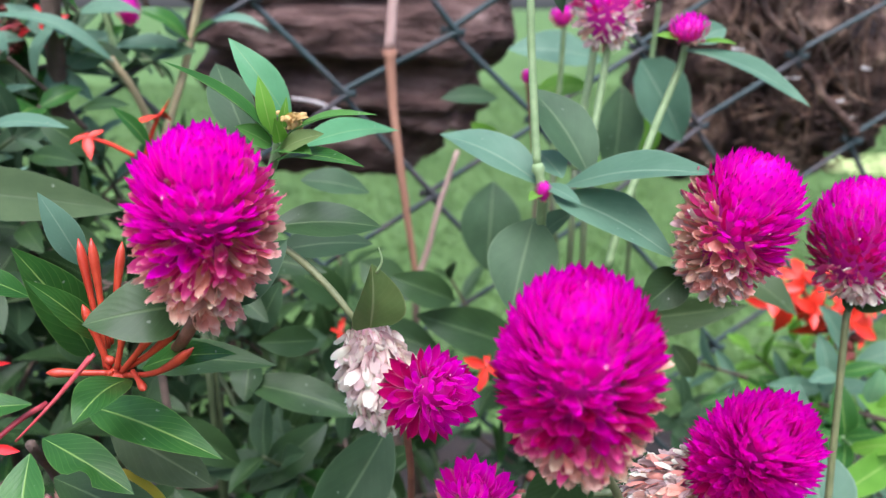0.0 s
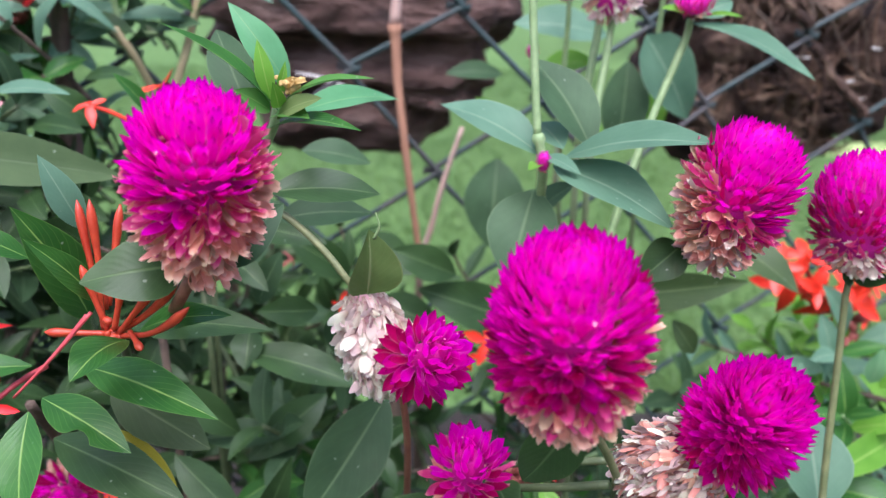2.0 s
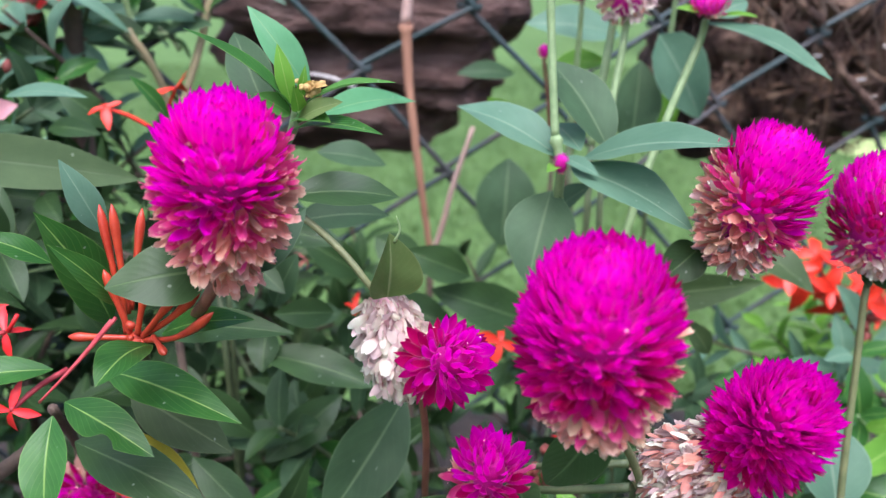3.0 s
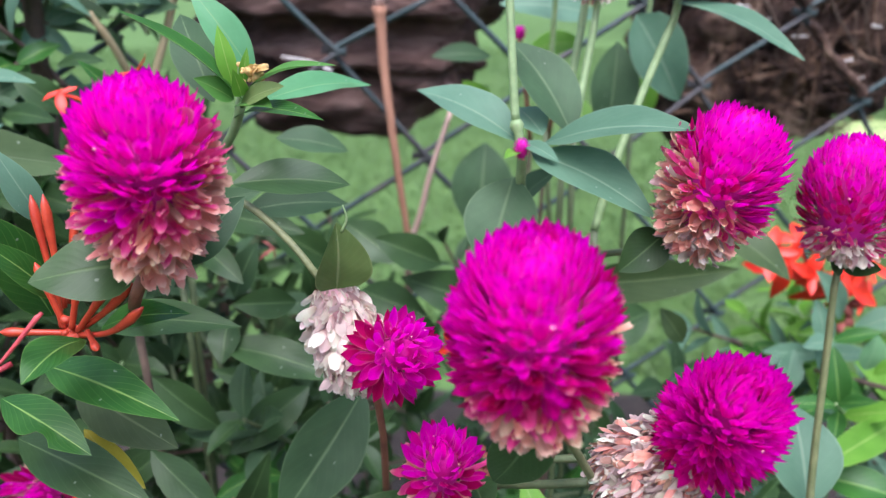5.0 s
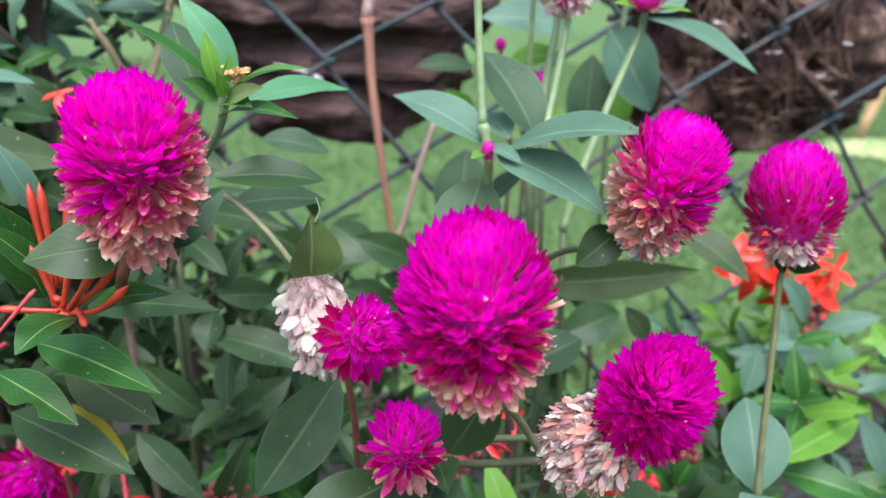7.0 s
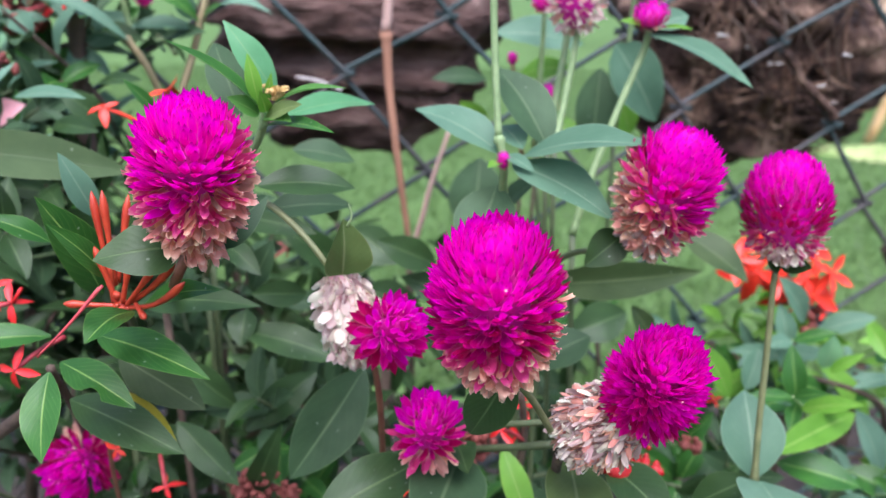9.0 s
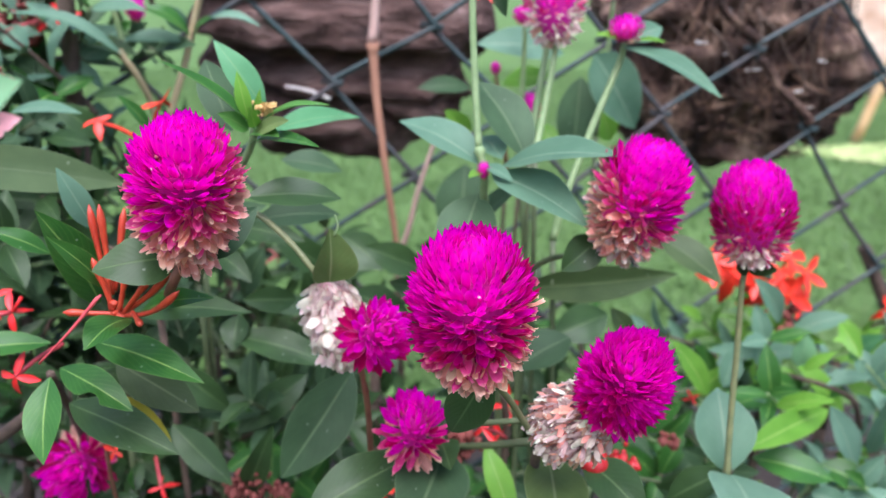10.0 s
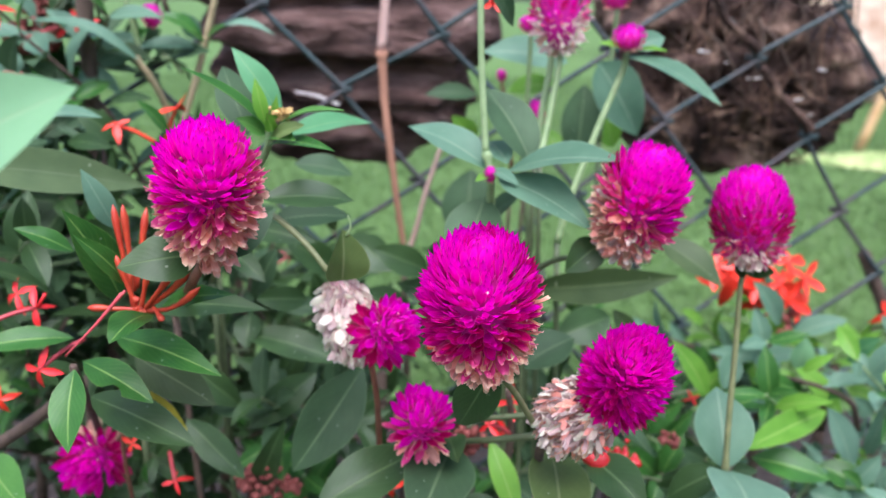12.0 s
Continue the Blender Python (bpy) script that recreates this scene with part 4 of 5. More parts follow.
bud(far_buds, (0.0348, 0.3130, 0.4703), (0.0346, 0.3130, 0.4764), 0.0030, 54)
bud(far_buds, (0.0531, 0.3100, 0.4501), (0.0497, 0.3080, 0.4635), 0.0050, 55)
leaf(far_buds, (0.0646, 0.3100, 0.4800), (0.0254, 0.3000, 0.4848), 0.0168, "pale", (0, -0.7, 0.6))
leaf(far_buds, (0.0239, 0.3250, 0.4630), (-0.0011, 0.3150, 0.4639), 0.0097, "grey", (0, -0.7, 0.6))
leaf(far_buds, (0.0714, 0.3000, 0.4710), (0.0686, 0.2950, 0.4354), 0.0189, "grey", (0, -0.9, 0.3))
leaf(far_buds, (0.0216, 0.3100, 0.4294), (0.0187, 0.3000, 0.3926), 0.0259, "grey", (0, -0.9, 0.3))
leaf(far_buds, (0.0386, 0.3200, 0.4659), (0.0600, 0.3100, 0.4698), 0.0119, "young", (0, -0.7, 0.6))
leaf(far_buds, (0.0556, 0.3200, 0.4472), (0.0661, 0.3100, 0.4327), 0.0109, "young", (0, -0.7, 0.6))
leaf(far_buds, (0.0904, 0.3200, 0.4393), (0.0803, 0.3100, 0.4596), 0.0135, "young", (0, -0.8, 0.5))
leaf(far_buds, (0.0230, 0.3200, 0.4385), (0.0118, 0.3100, 0.4550), 0.0122, "young", (0, -0.8, 0.5))
stalk(far_buds, [(0.0505, 0.3100, 0.4501), (0.0478, 0.3150, 0.4286)], 0.00080, 0.00106, "redstem", "stem", ())
stalk(far_buds, [(0.0478, 0.3150, 0.4286), (0.0398, 0.3218, 0.2358), (0.0300, 0.3300, 0.0)], 0.00090, 0.00080, "bark", "stem")

far_head = thing("globe_amaranth", (0.09, 0.33, 0.0), "globe amaranth bud high on a stem by the fence", "flower", "globe amaranths")
bud(far_head, (0.0832, 0.3000, 0.5024), (0.0817, 0.3000, 0.5140), 0.0076, 56)
stalk(far_head, [(0.0831, 0.3000, 0.5029), (0.0831, 0.3050, 0.4780), (0.0814, 0.3100, 0.4438)], 0.00098, 0.00123, "stem", "stem", ())
stalk(far_head, [(0.0814, 0.3100, 0.4438), (0.0853, 0.3190, 0.2441), (0.0900, 0.3300, 0.0)], 0.00105, 0.00080, "darkstem", "stem")
bud(far_head, (0.0455, 0.2900, 0.4931), (0.0439, 0.2900, 0.5011), 0.0054, 57)
stalk(far_head, [(0.0454, 0.2900, 0.4936), (0.0456, 0.2950, 0.4712), (0.0449, 0.3000, 0.4373)], 0.00096, 0.00121, "stem", "stem", ())
stalk(far_head, [(0.0449, 0.3000, 0.4373), (0.0652, 0.3135, 0.2405), (0.0900, 0.3300, 0.0)], 0.00103, 0.00080, "darkstem", "stem")

low_left = thing("globe_amaranth", (-0.1, 0.19, 0.0), "magenta globe amaranth low among the leaves", "flower", "globe amaranths")
stalk(low_left, [(-0.1146, 0.1900, 0.3491), (-0.1174, 0.1950, 0.3307)], 0.00124, 0.00145, "redstem", "stem", ())
stalk(low_left, [(-0.1174, 0.1950, 0.3307), (-0.1096, 0.1928, 0.1819), (-0.1000, 0.1900, 0.0)], 0.00145, 0.00145, "bark", "stem")
head(low_left, (-0.1134, 0.1920, 0.3490), (-0.1091, 0.1660, 0.3571), 0.0122, 130, dry=0.16, drykind='dun', length=0.62, wide=0.9, seed=71, florets=12)

shoot = thing("globe_amaranth", (-0.1, 0.27, 0.0), "globe amaranth shoot with fresh pointed green leaves", "flower", "globe amaranths")
stalk(shoot, [(-0.0365, 0.1640, 0.4724), (-0.0400, 0.1680, 0.4641), (-0.0533, 0.1850, 0.4471), (-0.0743, 0.2200, 0.4158)], 0.00109, 0.00109, "stem", "stem", ())
stalk(shoot, [(-0.0743, 0.2200, 0.4158), (-0.0859, 0.2425, 0.2287), (-0.1000, 0.2700, 0.0)], 0.00109, 0.00109, "darkstem", "stem")
leaf(shoot, (-0.0340, 0.1660, 0.4757), (-0.0469, 0.1680, 0.4939), 0.0078, "sprout", (0.35, -0.85, 0.4), shape='lance')
leaf(shoot, (-0.0447, 0.1700, 0.4694), (-0.0549, 0.1840, 0.4874), 0.0102, "grey", (0.2, -0.9, 0.3))
leaf(shoot, (-0.0356, 0.1610, 0.4711), (-0.0552, 0.1500, 0.4901), 0.0050, "gloss", (0.25, -0.35, 0.9), shape='lance', fold=0.5)
leaf(shoot, (-0.0370, 0.1600, 0.4740), (-0.0391, 0.1600, 0.4866), 0.0040, "young", (0.2, -0.95, 0.2), shape='lance')
leaf(shoot, (-0.0346, 0.1580, 0.4744), (-0.0329, 0.1580, 0.4824), 0.0021, "young", (0.2, -0.95, 0.2), shape='lance')
leaf(shoot, (-0.0349, 0.1600, 0.4731), (-0.0127, 0.1450, 0.4803), 0.0040, "shootleaf", (0, -0.35, 0.93), shape='lance', fold=0.45)
leaf(shoot, (-0.0327, 0.1640, 0.4706), (-0.0111, 0.1880, 0.4705), 0.0083, "sprout", (0, -0.6, 0.8), shape='lance')
leaf(shoot, (-0.0391, 0.1650, 0.4668), (-0.0154, 0.1420, 0.4707), 0.0054, "gloss", (0, -0.45, 0.9), shape='lance')
leaf(shoot, (-0.0355, 0.1580, 0.4704), (-0.0241, 0.1500, 0.4758), 0.0050, "olive", (0, -0.7, 0.6))
leaf(shoot, (-0.0379, 0.1550, 0.4548), (-0.0138, 0.1620, 0.4526), 0.0100, "deep", (0, -0.6, 0.8))
leaf(shoot, (-0.0424, 0.1780, 0.4415), (-0.0184, 0.1860, 0.4410), 0.0103, "grey", (0, -0.6, 0.8))
leaf(shoot, (-0.0413, 0.2100, 0.4527), (-0.0217, 0.2150, 0.4478), 0.0098, "grey", (0, -0.6, 0.8))
leaf(shoot, (-0.0547, 0.2000, 0.4083), (-0.0466, 0.2000, 0.4252), 0.0088, "grey", (0, -0.8, 0.5))
leaf(shoot, (-0.0362, 0.1600, 0.4708), (-0.0268, 0.1500, 0.4716), 0.0062, "shootleaf", (0.1, -0.7, 0.7), shape='ovate', fold=0.4)
leaf(shoot, (-0.0352, 0.1590, 0.4725), (-0.0345, 0.1520, 0.4788), 0.0034, "young", (0.3, -0.9, 0.2), shape='lance', fold=0.5)
leaf(shoot, (-0.0372, 0.1600, 0.4716), (-0.0432, 0.1540, 0.4768), 0.0050, "shootleaf", (0.3, -0.8, 0.5), shape='lance', fold=0.4)
leaf(shoot, (-0.0333, 0.1580, 0.4768), (-0.0297, 0.1550, 0.4793), 0.0022, "golden", (0.3, -0.8, 0.4), shape='ovate', fold=0.5)
leaf(shoot, (-0.0324, 0.1570, 0.4766), (-0.0277, 0.1540, 0.4786), 0.0021, "golden", (0.1, -0.6, 0.8), shape='ovate', fold=0.5)
leaf(shoot, (-0.0329, 0.1580, 0.4771), (-0.0317, 0.1570, 0.4793), 0.0018, "yellow", (-0.2, -0.8, 0.4), shape='ovate', fold=0.5)
knobs(shoot, (-0.0315, 0.1568, 0.4775), 0.0009, 34, 0.0006, "golden", "dry_floret", 5, "dry golden flower remains")

ixora_near = thing("ixora_bush", (-0.1, 0.17, 0.0), "jungle geranium bush with glossy green leaves and orange-red buds", "bush", "ixora bushes")
stalk(ixora_near, [(-0.0660, 0.1350, 0.4306), (-0.0816, 0.1700, 0.4047), (-0.1039, 0.2050, 0.3592)], 0.00102, 0.00132, "darkstem", "branch", ())
stalk(ixora_near, [(-0.1039, 0.2050, 0.3592), (-0.1021, 0.1893, 0.1976), (-0.1000, 0.1700, 0.0)], 0.00132, 0.00132, "darkstem", "branch")
stalk(ixora_near, [(-0.0865, 0.1350, 0.4130), (-0.1036, 0.1700, 0.3800), (-0.1170, 0.2000, 0.3423)], 0.00106, 0.00136, "bark", "branch", ())
stalk(ixora_near, [(-0.1170, 0.2000, 0.3423), (-0.1093, 0.1865, 0.1883), (-0.1000, 0.1700, 0.0)], 0.00136, 0.00136, "bark", "branch")
stalk(ixora_near, [(-0.0919, 0.1420, 0.4029), (-0.1099, 0.1500, 0.3869), (-0.1352, 0.1600, 0.3678)], 0.00174, 0.00206, "bark", "branch", ())
leaf(ixora_near, (-0.0796, 0.1550, 0.4456), (-0.0855, 0.1520, 0.4632), 0.0068, "pale", (0.4, -0.8, 0.5), shape='lance')
leaf(ixora_near, (-0.0759, 0.1450, 0.4286), (-0.0810, 0.1320, 0.4575), 0.0120, "gloss", (0.55, -0.55, 0.6), shape='lance')
leaf(ixora_near, (-0.0699, 0.1380, 0.4356), (-0.0766, 0.1270, 0.4528), 0.0059, "gloss", (0.3, -0.6, 0.7), shape='lance')
leaf(ixora_near, (-0.0870, 0.1450, 0.4423), (-0.0991, 0.1400, 0.4501), 0.0059, "gloss", shape='lance')
leaf(ixora_near, (-0.0611, 0.1290, 0.4315), (-0.0650, 0.1140, 0.4305), 0.0090, "gloss", (0, -0.6, 0.8), bow=0.12)
leaf(ixora_near, (-0.0748, 0.1370, 0.4213), (-0.0420, 0.1220, 0.4181), 0.0095, "gloss", (0.2, -0.6, 0.8), shape='lance')
leaf(ixora_near, (-0.0818, 0.1320, 0.4164), (-0.0600, 0.1220, 0.4103), 0.0084, "gloss", (0.2, -0.6, 0.8), bite=True)
leaf(ixora_near, (-0.0747, 0.1460, 0.4107), (-0.0502, 0.1380, 0.4004), 0.0119, "brown", (0.1, -0.7, 0.7))
leaf(ixora_near, (-0.0860, 0.1400, 0.4013), (-0.0523, 0.1270, 0.3947), 0.0113, "deep", (0.1, -0.65, 0.75))
leaf(ixora_near, (-0.0705, 0.1390, 0.4045), (-0.0580, 0.1365, 0.3910), 0.0062, "yellow", (0.2, -0.9, 0.3))
leaf(ixora_near, (-0.0793, 0.1230, 0.4187), (-0.0767, 0.1100, 0.4033), 0.0091, "gloss", (0, -0.7, 0.7), shape='lance')
leaf(ixora_near, (-0.0721, 0.1550, 0.4219), (-0.0361, 0.1460, 0.4257), 0.0092, "deep", (0, -0.6, 0.8), shape='lance')
leaf(ixora_near, (-0.0622, 0.1380, 0.4293), (-0.0388, 0.1260, 0.4384), 0.0066, "gloss", (0, -0.6, 0.8), shape='lance')
leaf(ixora_near, (-0.0909, 0.1450, 0.4168), (-0.1130, 0.1350, 0.4179), 0.0074, "gloss", (0, -0.6, 0.8))
leaf(ixora_near, (-0.1203, 0.1400, 0.3807), (-0.0967, 0.1200, 0.3776), 0.0117, "shootleaf", (0.1, -0.6, 0.8))
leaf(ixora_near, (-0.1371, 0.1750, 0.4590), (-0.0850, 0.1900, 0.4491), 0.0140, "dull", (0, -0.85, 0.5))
leaf(ixora_near, (-0.1205, 0.1500, 0.4359), (-0.1101, 0.1700, 0.4196), 0.0083, "deep")
leaf(ixora_near, (-0.0745, 0.1750, 0.3729), (-0.0535, 0.1660, 0.3563), 0.0101, "deep", (0.3, -0.8, 0.5))
leaf(ixora_near, (-0.0570, 0.1850, 0.3376), (-0.0416, 0.1760, 0.3728), 0.0091, "deep", (0.3, -0.8, 0.5), shape='lance')
leaf(ixora_near, (-0.0140, 0.1700, 0.3961), (-0.0339, 0.1520, 0.3695), 0.0179, "grey", (0.3, -0.8, 0.5))
leaf(ixora_near, (-0.0573, 0.2000, 0.4008), (-0.0572, 0.1900, 0.3917), 0.0095, "deep", (0, -0.9, 0.45))
leaf(ixora_near, (-0.0369, 0.2000, 0.4065), (-0.0525, 0.1900, 0.4104), 0.0090, "deep", (0, -0.9, 0.45))
leaf(ixora_near, (-0.0593, 0.1950, 0.3954), (-0.0235, 0.1900, 0.3872), 0.0118, "deep")
leaf(ixora_near, (-0.0825, 0.2000, 0.3813), (-0.0633, 0.2000, 0.3631), 0.0114, "deep", (0, -0.9, 0.45))
leaf(ixora_near, (-0.0384, 0.2150, 0.3696), (-0.0619, 0.2000, 0.3535), 0.0129, "deep", (0, -0.9, 0.45))
leaf(ixora_near, (-0.0642, 0.2000, 0.4249), (-0.0486, 0.1900, 0.4166), 0.0077, "deep")
tube_bud(ixora_near, (-0.0687, 0.1360, 0.4340), (-0.0717, 0.1390, 0.4570), 0.00105, 0)
tube_bud(ixora_near, (-0.0677, 0.1360, 0.4348), (-0.0687, 0.1380, 0.4574), 0.00105, 0)
tube_bud(ixora_near, (-0.0675, 0.1370, 0.4352), (-0.0645, 0.1420, 0.4554), 0.00106, 0)
tube_bud(ixora_near, (-0.0657, 0.1310, 0.4318), (-0.0763, 0.1280, 0.4334), 0.00103, 0)
tube_bud(ixora_near, (-0.0621, 0.1300, 0.4320), (-0.0441, 0.1190, 0.4430), 0.00102, -0.002)
tube_bud(ixora_near, (-0.0633, 0.1310, 0.4323), (-0.0477, 0.1240, 0.4453), 0.00102, -0.001)
tube_bud(ixora_near, (-0.0658, 0.1320, 0.4318), (-0.0693, 0.1320, 0.4459), 0.00103, 0)
tube_bud(ixora_near, (-0.0625, 0.1300, 0.4327), (-0.0525, 0.1240, 0.4441), 0.00102, 0)
tube_bud(ixora_near, (-0.0671, 0.1330, 0.4319), (-0.0677, 0.1340, 0.4413), 0.00104, 0)
tube_bud(ixora_near, (-0.0636, 0.1300, 0.4332), (-0.0607, 0.1300, 0.4429), 0.00102, 0)
tube_bud(ixora_near, (-0.0596, 0.1280, 0.4337), (-0.0551, 0.1220, 0.4329), 0.00090, 0)
knobs(ixora_near, (-0.0640, 0.1310, 0.4315), 0.0011, 10, 0.0010, "budred", "calyx", 3, "")
stalk(ixora_near, [(-0.0613, 0.1180, 0.4422), (-0.0683, 0.1160, 0.4344), (-0.0756, 0.1140, 0.4272)], 0.00039, 0.00021, "pinktube", "style", ())
stalk(ixora_near, [(-0.0627, 0.1190, 0.4413), (-0.0688, 0.1170, 0.4342), (-0.0762, 0.1150, 0.4265)], 0.00033, 0.00020, "pinktube", "style", ())
stalk(ixora_near, [(-0.0997, 0.1500, 0.4278), (-0.1027, 0.1500, 0.4235)], 0.00047, 0.00047, "red", "style", ())
star_flower(ixora_near, (-0.1033, 0.1500, 0.4235), (0.2, -0.8, 0.5), 0.0067, "red", (-0.1140, 0.1400, 0.4211), 1)
star_flower(ixora_near, (-0.1110, 0.1550, 0.4256), (-0.1, -0.8, 0.5), 0.0062, "red", None, 9)
star_flower(ixora_near, (-0.0977, 0.1380, 0.4104), (0.1, -0.85, 0.4), 0.0074, "red", (-0.0906, 0.1500, 0.4141), 2)
star_flower(ixora_near, (-0.1118, 0.1400, 0.3997), (0.1, -0.85, 0.4), 0.0060, "orange", None, 3)
star_flower(ixora_near, (-0.1086, 0.2250, 0.4628), (0.2, -0.45, 0.85), 0.0069, "orange", (-0.0970, 0.2300, 0.4559), 4)
star_flower(ixora_near, (-0.0936, 0.2450, 0.4663), (-0.4, -0.4, 0.8), 0.0078, "orange", (-0.1021, 0.2500, 0.4503), 5)
star_flower(ixora_near, (-0.0786, 0.1450, 0.3831), (0.1, -0.8, 0.5), 0.0036, "orange", None, 6)
star_flower(ixora_near, (-0.0833, 0.1800, 0.3445), (0.1, -0.6, 0.7), 0.0068, "red", (-0.0885, 0.1900, 0.3497), 7)
knobs(ixora_near, (-0.0550, 0.1800, 0.3461), 0.0032, 40, 0.0012, "seedhead", "seed", 4, "")
knobs(ixora_near, (-0.0466, 0.1850, 0.3393), 0.0033, 30, 0.0012, "seedhead", "seed", 6, "")
stalk(ixora_near, [(-0.0944, 0.1700, 0.3717), (-0.0975, 0.1750, 0.3551), (-0.0994, 0.1800, 0.3369)], 0.00074, 0.00074, "redstem", "twig", ())

ixora_back = thing("ixora_bush", (-0.16, 0.3, 0.0), "jungle geranium bush with thin red flowers by the fence", "bush", "ixora bushes")
stalk(ixora_back, [(-0.1198, 0.2750, 0.4833), (-0.1179, 0.2760, 0.4792), (-0.1155, 0.2780, 0.4739), (-0.1134, 0.2850, 0.4610), (-0.1129, 0.2900, 0.4452)], 0.00118, 0.00153, "tanstem", "branch", ())
stalk(ixora_back, [(-0.1129, 0.2900, 0.4452), (-0.1341, 0.2945, 0.2449), (-0.1600, 0.3000, 0.0)], 0.00153, 0.00153, "bark", "branch")
stalk(ixora_back, [(-0.1275, 0.2900, 0.5146), (-0.1277, 0.2900, 0.5056), (-0.1260, 0.2910, 0.4940), (-0.1244, 0.2920, 0.4797)], 0.00107, 0.00119, "stem", "branch", ())
stalk(ixora_back, [(-0.0928, 0.3100, 0.5154), (-0.0957, 0.3100, 0.5058), (-0.1005, 0.3100, 0.4911), (-0.1056, 0.3070, 0.4736), (-0.1126, 0.3030, 0.4534), (-0.1180, 0.3000, 0.4326)], 0.00151, 0.00177, "tanstem", "branch", ())
stalk(ixora_back, [(-0.1180, 0.3000, 0.4326), (-0.1189, 0.3045, 0.2379), (-0.1200, 0.3100, 0.0)], 0.00177, 0.00177, "bark", "branch")
stalk(ixora_back, [(-0.1395, 0.2780, 0.5130), (-0.1405, 0.2780, 0.4909), (-0.1425, 0.2790, 0.4720), (-0.1470, 0.2850, 0.4447)], 0.00340, 0.00330, "bark", "branch", ())
stalk(ixora_back, [(-0.1470, 0.2850, 0.4447), (-0.1711, 0.3155, 0.2446), (-0.1800, 0.3100, 0.0)], 0.00406, 0.00406, "bark", "branch")
stalk(ixora_back, [(-0.1250, 0.3200, 0.5130), (-0.1209, 0.3200, 0.4981)], 0.00130, 0.00130, "bark", "twig", ())
leaf(ixora_back, (-0.1182, 0.2740, 0.4816), (-0.1560, 0.2620, 0.4978), 0.0069, "pale", (0.2, -0.5, 0.85), shape='lance', bow=0.17)
leaf(ixora_back, (-0.1632, 0.2750, 0.4916), (-0.1866, 0.2700, 0.4912), 0.0093, "pale", (0, -0.6, 0.8))
leaf(ixora_back, (-0.1551, 0.2850, 0.4889), (-0.1793, 0.2800, 0.4871), 0.0082, "pale", (0, -0.6, 0.8))
leaf(ixora_back, (-0.1692, 0.2700, 0.4869), (-0.1712, 0.2650, 0.4724), 0.0139, "pale", (0.2, -0.9, 0.3))
leaf(ixora_back, (-0.1618, 0.3000, 0.4707), (-0.1748, 0.2850, 0.4810), 0.0110, "olive", (0.1, -0.7, 0.6))
leaf(ixora_back, (-0.1767, 0.2900, 0.4794), (-0.1510, 0.2800, 0.4674), 0.0098, "grey")
leaf(ixora_back, (-0.1497, 0.3000, 0.4826), (-0.1311, 0.2950, 0.4806), 0.0066, "pale")
leaf(ixora_back, (-0.1290, 0.3000, 0.4741), (-0.1469, 0.2950, 0.4768), 0.0061, "grey")
leaf(ixora_back, (-0.1560, 0.3000, 0.4662), (-0.1431, 0.2950, 0.4712), 0.0051, "deep")
leaf(ixora_back, (-0.1293, 0.2100, 0.4682), (-0.1008, 0.2000, 0.4693), 0.0060, "pale")
leaf(ixora_back, (-0.0815, 0.2050, 0.4629), (-0.0880, 0.1980, 0.4755), 0.0048, "gloss", (0.3, -0.6, 0.7), shape='lance')
leaf(ixora_back, (-0.1005, 0.3050, 0.4874), (-0.1172, 0.2950, 0.5001), 0.0085, "gloss", (0.2, -0.6, 0.8), bow=0.15)
leaf(ixora_back, (-0.1020, 0.3060, 0.4853), (-0.1280, 0.2950, 0.4857), 0.0091, "pale", (0, -0.6, 0.8))
leaf(ixora_back, (-0.1191, 0.3100, 0.4809), (-0.0966, 0.3000, 0.4838), 0.0087, "grey", (0, -0.7, 0.6))
leaf(ixora_back, (-0.1046, 0.3100, 0.4886), (-0.1104, 0.3050, 0.5004), 0.0087, "pale", (0.3, -0.8, 0.3))
leaf(ixora_back, (-0.1013, 0.3090, 0.4876), (-0.0886, 0.3020, 0.4954), 0.0061, "gloss", (0, -0.6, 0.8))
leaf(ixora_back, (-0.0905, 0.3030, 0.4949), (-0.0662, 0.2960, 0.4915), 0.0055, "pale", (0, -0.5, 0.85), shape='lance', bow=0.14)
leaf(ixora_back, (-0.1305, 0.3000, 0.4864), (-0.1215, 0.2950, 0.4934), 0.0070, "gloss", (0, -0.7, 0.6))
leaf(ixora_back, (-0.1213, 0.2500, 0.4679), (-0.1003, 0.2400, 0.4705), 0.0056, "deep", (0, -0.7, 0.6))
leaf(ixora_back, (-0.1142, 0.2400, 0.4543), (-0.1283, 0.2350, 0.4677), 0.0098, "deep", (0, -0.8, 0.5))
leaf(ixora_back, (-0.1297, 0.2300, 0.4559), (-0.1083, 0.2200, 0.4555), 0.0074, "deep", (0, -0.7, 0.6))
leaf(ixora_back, (-0.1714, 0.2700, 0.4718), (-0.1595, 0.2600, 0.4927), 0.0115, "grey", (0, -0.9, 0.45))
bud(ixora_back, (-0.1170, 0.2900, 0.4937), (-0.1168, 0.2880, 0.5045), 0.0053, 58)
star_flower(ixora_back, (-0.1477, 0.2850, 0.4959), (0.3, -0.75, 0.45), 0.0111, "red", (-0.1680, 0.2800, 0.4900), 8)
star_flower(ixora_back, (-0.1607, 0.2500, 0.5023), (0.2, -0.8, 0.5), 0.0085, "red", None, 18)
leaf(ixora_back, (-0.1625, 0.2450, 0.4550), (-0.1470, 0.2450, 0.4605), 0.0110, "blossom", (0.1, -0.9, 0.4), shape='ovate')
stalk(ixora_back, [(-0.1680, 0.2950, 0.5150), (-0.1700, 0.2940, 0.5000), (-0.1660, 0.2930, 0.4880)], 0.0009, 0.0007, "bark", "twig")
